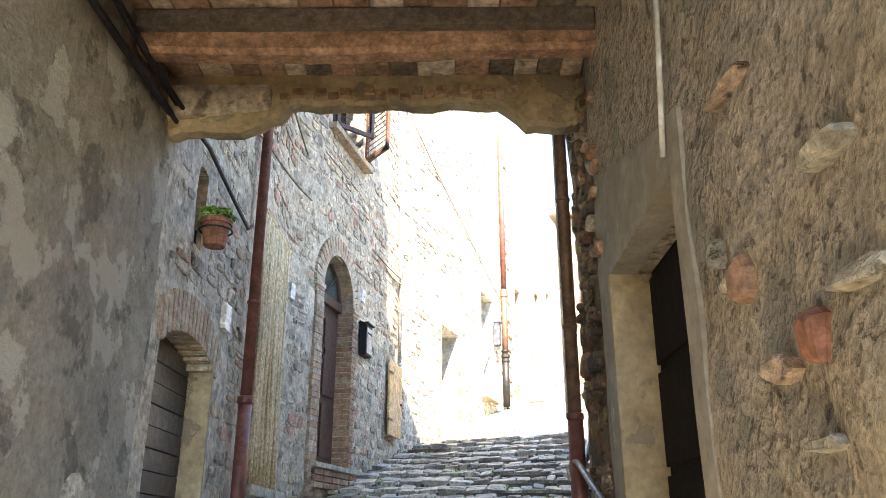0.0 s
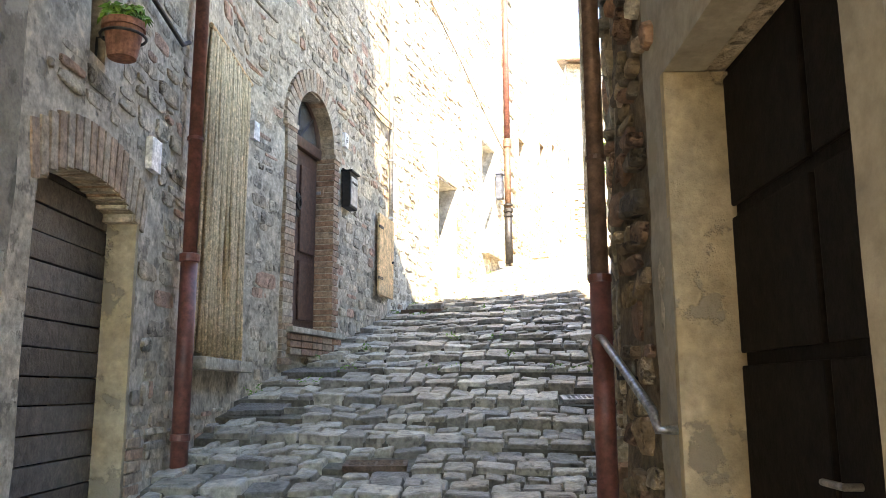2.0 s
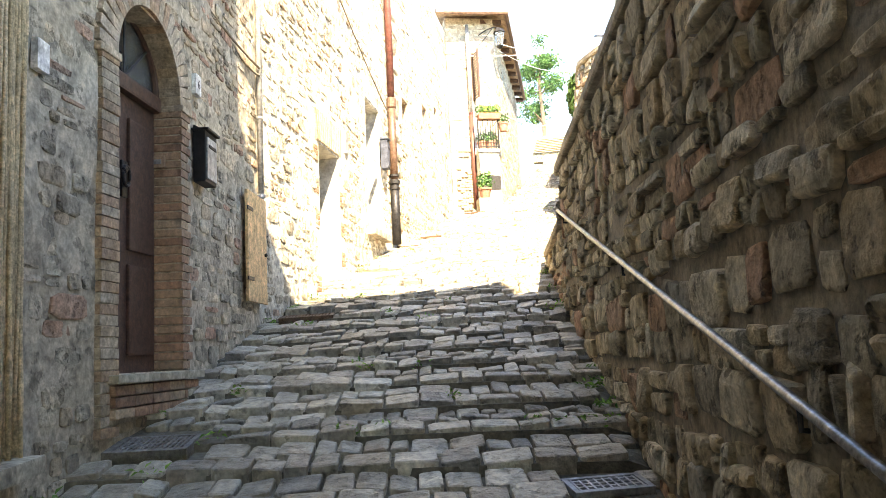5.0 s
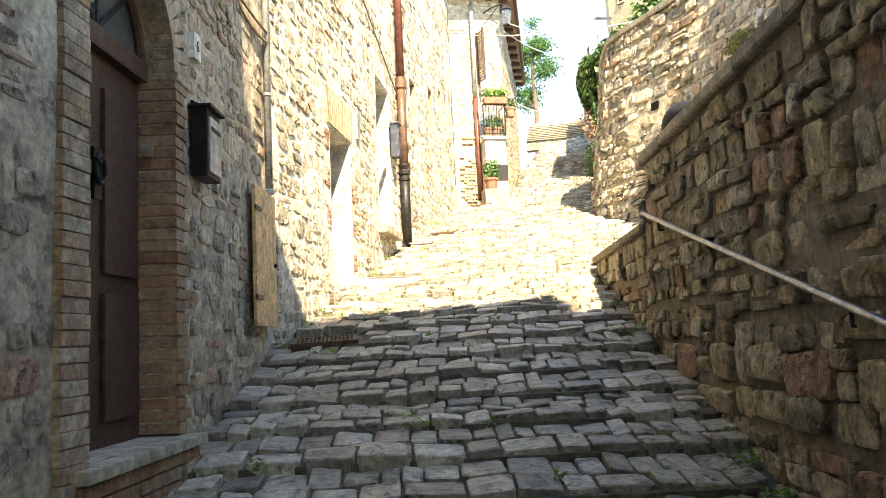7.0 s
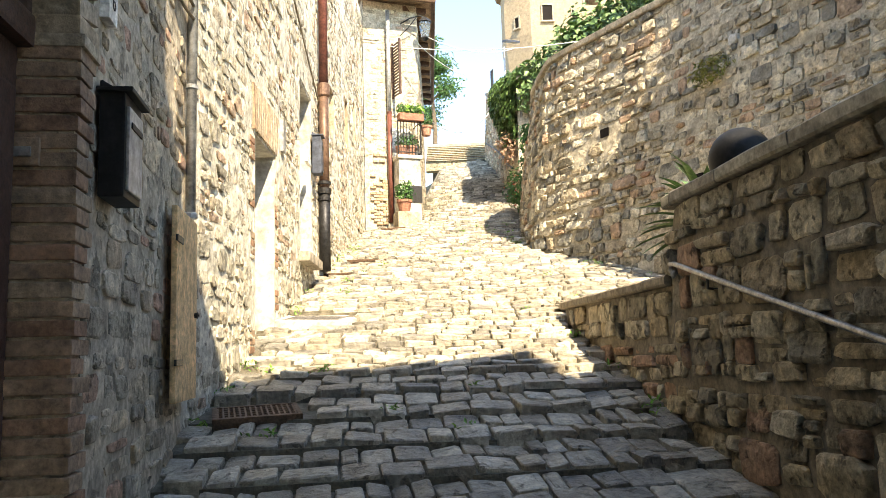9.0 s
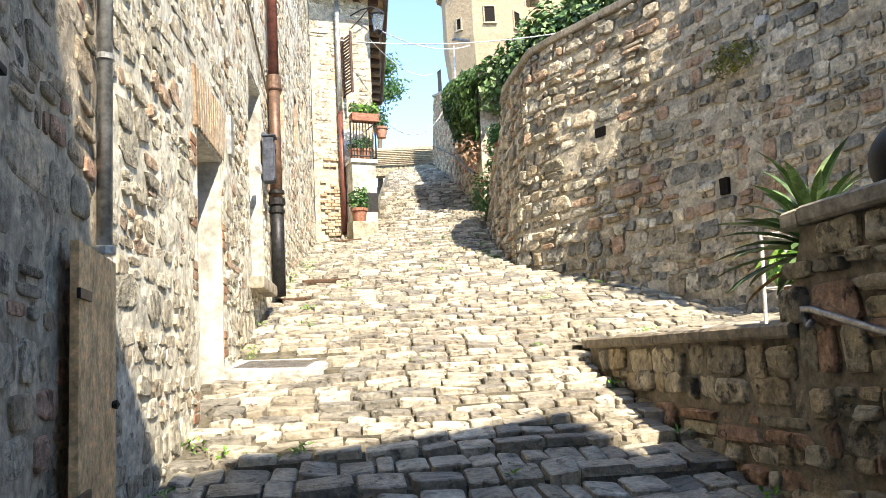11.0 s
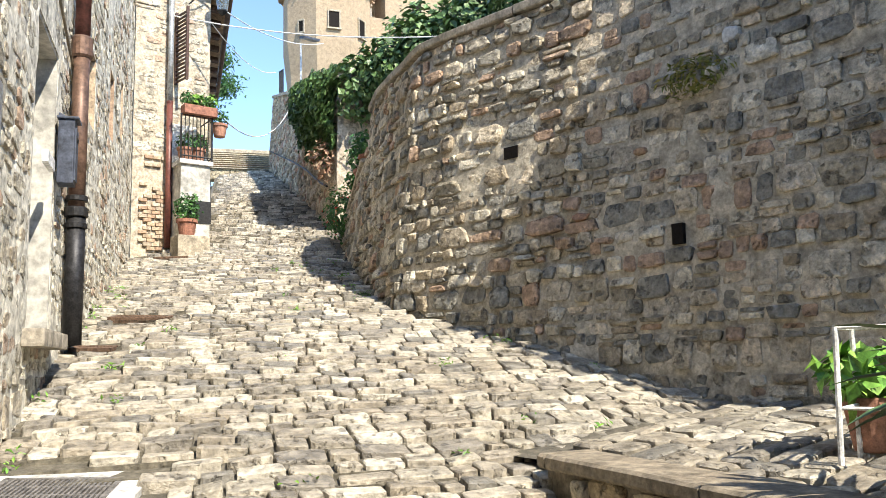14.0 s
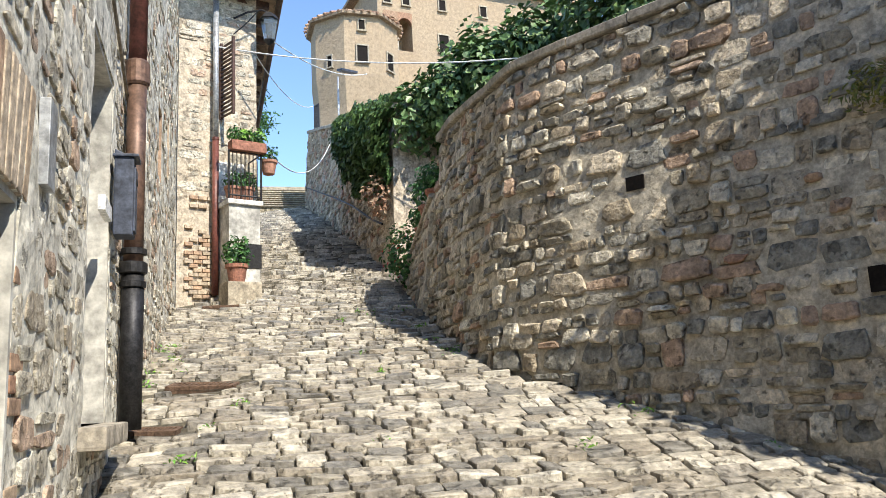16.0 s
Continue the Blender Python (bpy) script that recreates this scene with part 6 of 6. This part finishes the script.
def octagon(r, n=8, a0=22.5):
    return [(r * math.cos(radians(a0 + 360 / n * k)), r * math.sin(radians(a0 + 360 / n * k))) for k in range(n)]


bm = bmesh.new()
lathe(bm, [(3.3, 0), (3.25, 14), (3.55, 16.5), (3.55, 21.3)], 8, pose(0, 0, 0, 0, 0, 22.5))
part("wall", bm, M_FAR, tw)
bm = bmesh.new()
lathe(bm, [(3.95, 21.15), (4.0, 21.35), (2.0, 22.3), (0.1, 23.1)], 8, pose(0, 0, 0, 0, 0, 22.5))
roof = part("roof", bm, M_ROOF, tw)
for k in range(40):
    a = 2 * math.pi * k / 40
    bm = bmesh.new()
    rr = 3.75
    tube(bm, [(rr * 1.06 * math.cos(a), rr * 1.06 * math.sin(a), 21.3), (0.4 * math.cos(a), 0.4 * math.sin(a), 23.0)], 0.11, 6)
    part("tile_row", bm, M_ROOF, roof)


def far_window(parent, m, w, h, label="dark window"):
    wv = new("window")
    wv.parent = parent
    wv.matrix_local = m
    # black slab as the pane, painted as an unlit interior
    bm = bmesh.new()
    box(bm, -w / 2, w / 2, -0.05, 0.1, 0, h)
    part("pane", bm, M_WOOD_SHADE_BLACK, wv)
    for b in ((-w / 2 - 0.1, -w / 2, -0.12, 0.1, -0.1, h + 0.1), (w / 2, w / 2 + 0.1, -0.12, 0.1, -0.1, h + 0.1), (-w / 2, w / 2, -0.12, 0.1, h, h + 0.12), (-w / 2 - 0.15, w / 2 + 0.15, -0.2, 0.1, -0.14, -0.02)):
        bm = bmesh.new()
        box(bm, *b)
        part("frame", bm, M_COPING, wv)


for az, z, w, h in ((-90, 17.4, 0.8, 1.3), (-90, 20.0, 0.45, 0.8), (-135, 17.2, 0.4, 0.9), (-45, 17.2, 0.8, 1.4)):
    a = radians(az)
    far_window(tw, pose(3.29 * math.cos(a), 3.29 * math.sin(a), z, 0, 0, az + 90), w, h)
pal = thing("palace", "large stone palace with an arched loggia", "building", pose(32.5, 66.0, 13.0, 0, 0, -12))
for b in ((0.0, 0.5, 0.0, 12.0, 0, 27.0), (3.1, 22.0, 0.0, 12.0, 0, 27.0), (0.5, 3.1, 0.0, 12.0, 0, 20.2), (0.5, 3.1, 0.0, 12.0, 23.6, 27.0), (0.5, 3.1, 2.5, 12.0, 20.2, 23.6)):
    bm = bmesh.new()
    box(bm, *b)
    part("wall", bm, M_FAR, pal)
for cx in (1.15, 2.45):
    verts, faces = [], []
    n = 12
    for k in range(n + 1):
        a = math.pi * k / n
        verts += [(cx + 0.6 * math.cos(a), -0.05, 22.6 + 0.6 * math.sin(a)), (cx + 0.6 * math.cos(a), 0.4, 22.6 + 0.6 * math.sin(a)), (cx + 0.66 * math.cos(a), -0.05, 23.7), (cx + 0.66 * math.cos(a), 0.4, 23.7)]
    for k in range(n):
        q = 4 * k
        faces += [(q, q + 4, q + 5, q + 1), (q, q + 2, q + 6, q + 4), (q + 1, q + 5, q + 7, q + 3)]
    mesh_ob("arch", verts, faces, M_BRICK, pal)
bm = bmesh.new()
lathe(bm, [(0.16, 20.2), (0.12, 20.4), (0.11, 22.3), (0.18, 22.6)], 12, Matrix.Translation((1.8, 0.2, 0)))
part("column", bm, M_COPING, pal)
bm = bmesh.new()
box(bm, -0.8, 22.6, -0.8, 12.6, 27.0, 27.3)
part("roof", bm, M_ROOF, pal)
for x in (0.9, 2.6, 6.0, 10.0):
    far_window(pal, pose(x, 0.0, 24.4), 0.6, 1.0)
for x in (6.0, 10.5):
    far_window(pal, pose(x, 0.0, 20.5), 0.9, 1.6)
hill = bmesh.new()
box(hill, 16.5, 70.0, 44.0, 90.0, 2.0, 14.5)
tagged(part("ground_hill", hill, M_EARTH), "hill ground under the tower", "ground", kind="structure")
# wires across the street
for a, b, s in (((5.3, 25.0, 10.9), (9.6, 29.0, 12.6), 0.25), ((5.1, 25.1, 9.0), (11.0, 33.5, 12.6), 0.9), ((4.3, 25.1, 10.6), (8.4, 21.5, 9.9), 0.2), ((4.7, 25.1, 11.1), (12.0, 37.0, 14.8), 0.5)):
    bm = bmesh.new()
    tube(bm, bez(a, b, s, 14), 0.012, 5)
    tagged(part("overhead_wire", bm, M_WHITE), "thin pale wire strung across the street", "wire", group="street wires")
lp = thing("solar_lamp", "small floodlight on a post above the ivy", "lamp", pose(*UP_RUN.at(12.5, 12.9, -0.5)))
bm = bmesh.new()
tube(bm, [(0, 0, 0), (0, 0, 2.6)], 0.035, 8)
part("post", bm, M_ZINC, lp)
bm = bmesh.new()
box(bm, -0.3, 0.3, -0.2, 0.2, 2.6, 2.68, 0.01, pose(0, 0, 0, 15))
part("panel", bm, M_BLUEGREY, lp)

# weeds between the paving stones
wd = tagged(new("weeds"), "small green weeds in the paving joints", "weeds", kind="stuff")
jw = Joined()
rw = random.Random(91)
for _ in range(70):
    y = rw.uniform(8, 22)
    x = rw.uniform(left_x(y) + 0.1, right_x(y) - 0.1)
    if rw.random() < 0.45:
        x = (left_x(y) + 0.08) if rw.random() < 0.5 else right_x(y) - 0.1
    for _ in range(rw.randint(8, 26)):
        leaf_mesh(jw, (x + rw.gauss(0, 0.05), y + rw.gauss(0, 0.03), rise(x, y) + rw.uniform(-0.02, 0.04)), (rw.uniform(-1, 1), rw.uniform(-1, 1), 0.8), rw.uniform(0.03, 0.06), rw, 0.4)
mesh_ob("weed_leaves", jw.v, jw.f, M_LEAF_BRIGHT, wd)

# houses behind the left-hand walls, and the yard behind the passage
for nm, b in (("wall_house_lower", (-8.0, -2.25, -9.0, 12.0, -2.0, 8.5)), ("wall_house_upper", (-8.0, -1.6, 12.6, 30.0, 0.0, 11.2))):
    bm = bmesh.new()
    box(bm, *b)
    tagged(part(nm, bm, M_PLASTER), "plain body of the stone house", "wall", kind="structure")
bm = bmesh.new()
box(bm, -8.0, 9.0, -9.6, -9.0, -5.0, 1.0)
tagged(part("wall_south", bm, M_PLASTER), "plain wall closing the lane behind", "wall", kind="structure")
bm = bmesh.new()
vs = [bm.verts.new(v) for v in ((-400, -400, -8), (400, -400, -8), (400, 400, -8), (-400, 400, -8))]
bm.faces.new(vs)
tagged(part("ground_far", bm, M_EARTH), "wide ground far below the hill town", "ground", kind="structure")

# roofs over the houses
def pitched(name, x0, x1, y0, y1, z0, z1):
    g = tagged(new(name), "weathered terracotta tiled roof", "roof", kind="structure")
    bm = bmesh.new()
    vs = [bm.verts.new(v) for v in ((x0, y0, z0), (x0, y1, z0), (x1, y1, z1), (x1, y0, z1))]
    ws = [bm.verts.new(v.co + Vector((0, 0, 0.1))) for v in vs]
    bm.faces.new(vs)
    bm.faces.new(ws)
    for k in range(4):
        bm.faces.new((vs[k], vs[(k + 1) % 4], ws[(k + 1) % 4], ws[k]))
    part("roof_deck", bm, M_ROOF, g)
    n = int((y1 - y0) / 0.28)
    base = None
    for k in range(n):
        bm = bmesh.new()
        tube(bm, [(x0, 0, z0 + 0.11), (x1, 0, z1 + 0.11)], 0.085, 6)
        if base is None:
            base = part("tile_row", bm, M_ROOF, g)
            base.location.y = y0 + 0.14
        else:
            bm.free()
            ob = new("tile_row", base.data)
            ob.parent = g
            ob.location.y = y0 + 0.14 + k * 0.28


pitched("roof_lower", -2.1, -8.2, 5.2, 12.3, 8.62, 10.4)
pitched("roof_upper", -1.4, -8.2, 12.7, 30.0, 11.35, 13.2)

# ---- stones and paving, last ----
def clad():
    rnd = random.Random(11)
    flr_l = floor_of(LEFT_RUN)
    # shaded lower house
    c = rubble_cells(U(4.85), U(12.42), lambda u: flr_l(u) - 0.05, lambda u: 8.5, OPS_CLAD, rnd, 0.08, 0.21, 0.12, 0.38)
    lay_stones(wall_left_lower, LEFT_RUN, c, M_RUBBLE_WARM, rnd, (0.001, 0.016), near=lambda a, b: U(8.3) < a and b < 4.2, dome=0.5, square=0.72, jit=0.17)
    c = rubble_cells(U(12.5), LEFT_RUN.length, lambda u: flr_l(u) - 0.05, lambda u: 11.1, OPS_CLAD, rnd, 0.08, 0.22, 0.10, 0.34, 0.006, 0.75)
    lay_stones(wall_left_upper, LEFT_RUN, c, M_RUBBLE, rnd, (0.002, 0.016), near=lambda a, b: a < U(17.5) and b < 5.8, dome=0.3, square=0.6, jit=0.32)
    c = rubble_cells(0.02, STAIR_RUN.length, lambda u: rise(STAIR_RUN.at(u, 0).x, STAIR_RUN.at(u, 0).y) - 0.1, lambda u: stair_top(u), [], rnd, 0.08, 0.25, 0.10, 0.38, 0.004, 0.88)
    lay_stones(wall_right_stair, STAIR_RUN, c, M_RUBBLE_BROWN, rnd, (0.008, 0.055), near=lambda a, b: True, dome=0.3, square=0.85, jit=0.2, limit=300)
    # flat, flush stonework near the terrace, lumpy and proud round the bend
    ub = BIG_RUN.u_at(15.9)
    c = rubble_cells(0.0, BIG_RUN.length, lambda u: 3.5, lambda u: big_top(u), BIG_HOLES, rnd, 0.08, 0.23, 0.10, 0.36, 0.004, 0.84)
    lay_stones(wall_right_big, BIG_RUN, [q for q in c if q[0] <= ub], M_RUBBLE_GREY, rnd, (0.004, 0.04), near=lambda a, b: a > 6.4 and b > 4.2 and b < 6.4, dome=0.25, square=0.85, jit=0.2, limit=150)
    lay_stones(wall_right_big, BIG_RUN, [q for q in c if q[0] > ub], M_RUBBLE_GREY, rnd, (0.008, 0.065), near=lambda a, b: b > 4.4 and b < 6.6, dome=0.3, square=0.75, jit=0.27, limit=150)
    c = rubble_cells(0.0, RAMP_RUN.length, lambda u: 5.2, lambda u: ramp_top(u), [], rnd, 0.12, 0.22, 0.14, 0.4)
    lay_stones(wall_right_ramp, RAMP_RUN, c, M_RUBBLE_GREY, rnd, (0.015, 0.05))
    c = rubble_cells(0.0, UP_RUN.length, lambda u: floor_of(UP_RUN)(u) - 0.1, lambda u: up_top(u), [], rnd, 0.14, 0.3, 0.2, 0.5)
    lay_stones(wall_right_upper, UP_RUN, c, M_RUBBLE_WARM, rnd, (0.02, 0.06))
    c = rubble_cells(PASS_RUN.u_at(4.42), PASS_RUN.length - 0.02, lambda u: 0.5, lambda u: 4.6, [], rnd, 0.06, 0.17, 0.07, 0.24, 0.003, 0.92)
    lay_stones(wall_right_corner, PASS_RUN, c, M_RUBBLE_SHADED, rnd, (0.01, 0.055), near=lambda a, b: True, dome=0.3, square=0.7, jit=0.34)


    for rr, w in ((FRONT, HOUSE_WALLS[0]), (SIDE, HOUSE_WALLS[1])):
        c = rubble_cells(0.0, rr.length, lambda u: 6.0, lambda u: 11.6, [(0.05, 0.62, 5, 7.95, 0)] if rr is FRONT else [], rnd, 0.12, 0.24, 0.18, 0.45)
        lay_stones(w, rr, c, M_RUBBLE, rnd, (0.003, 0.015), dome=0.5, square=0.75, jit=0.15)
        w.children[-1].location = (0, 0, 0)


clad()
pave()
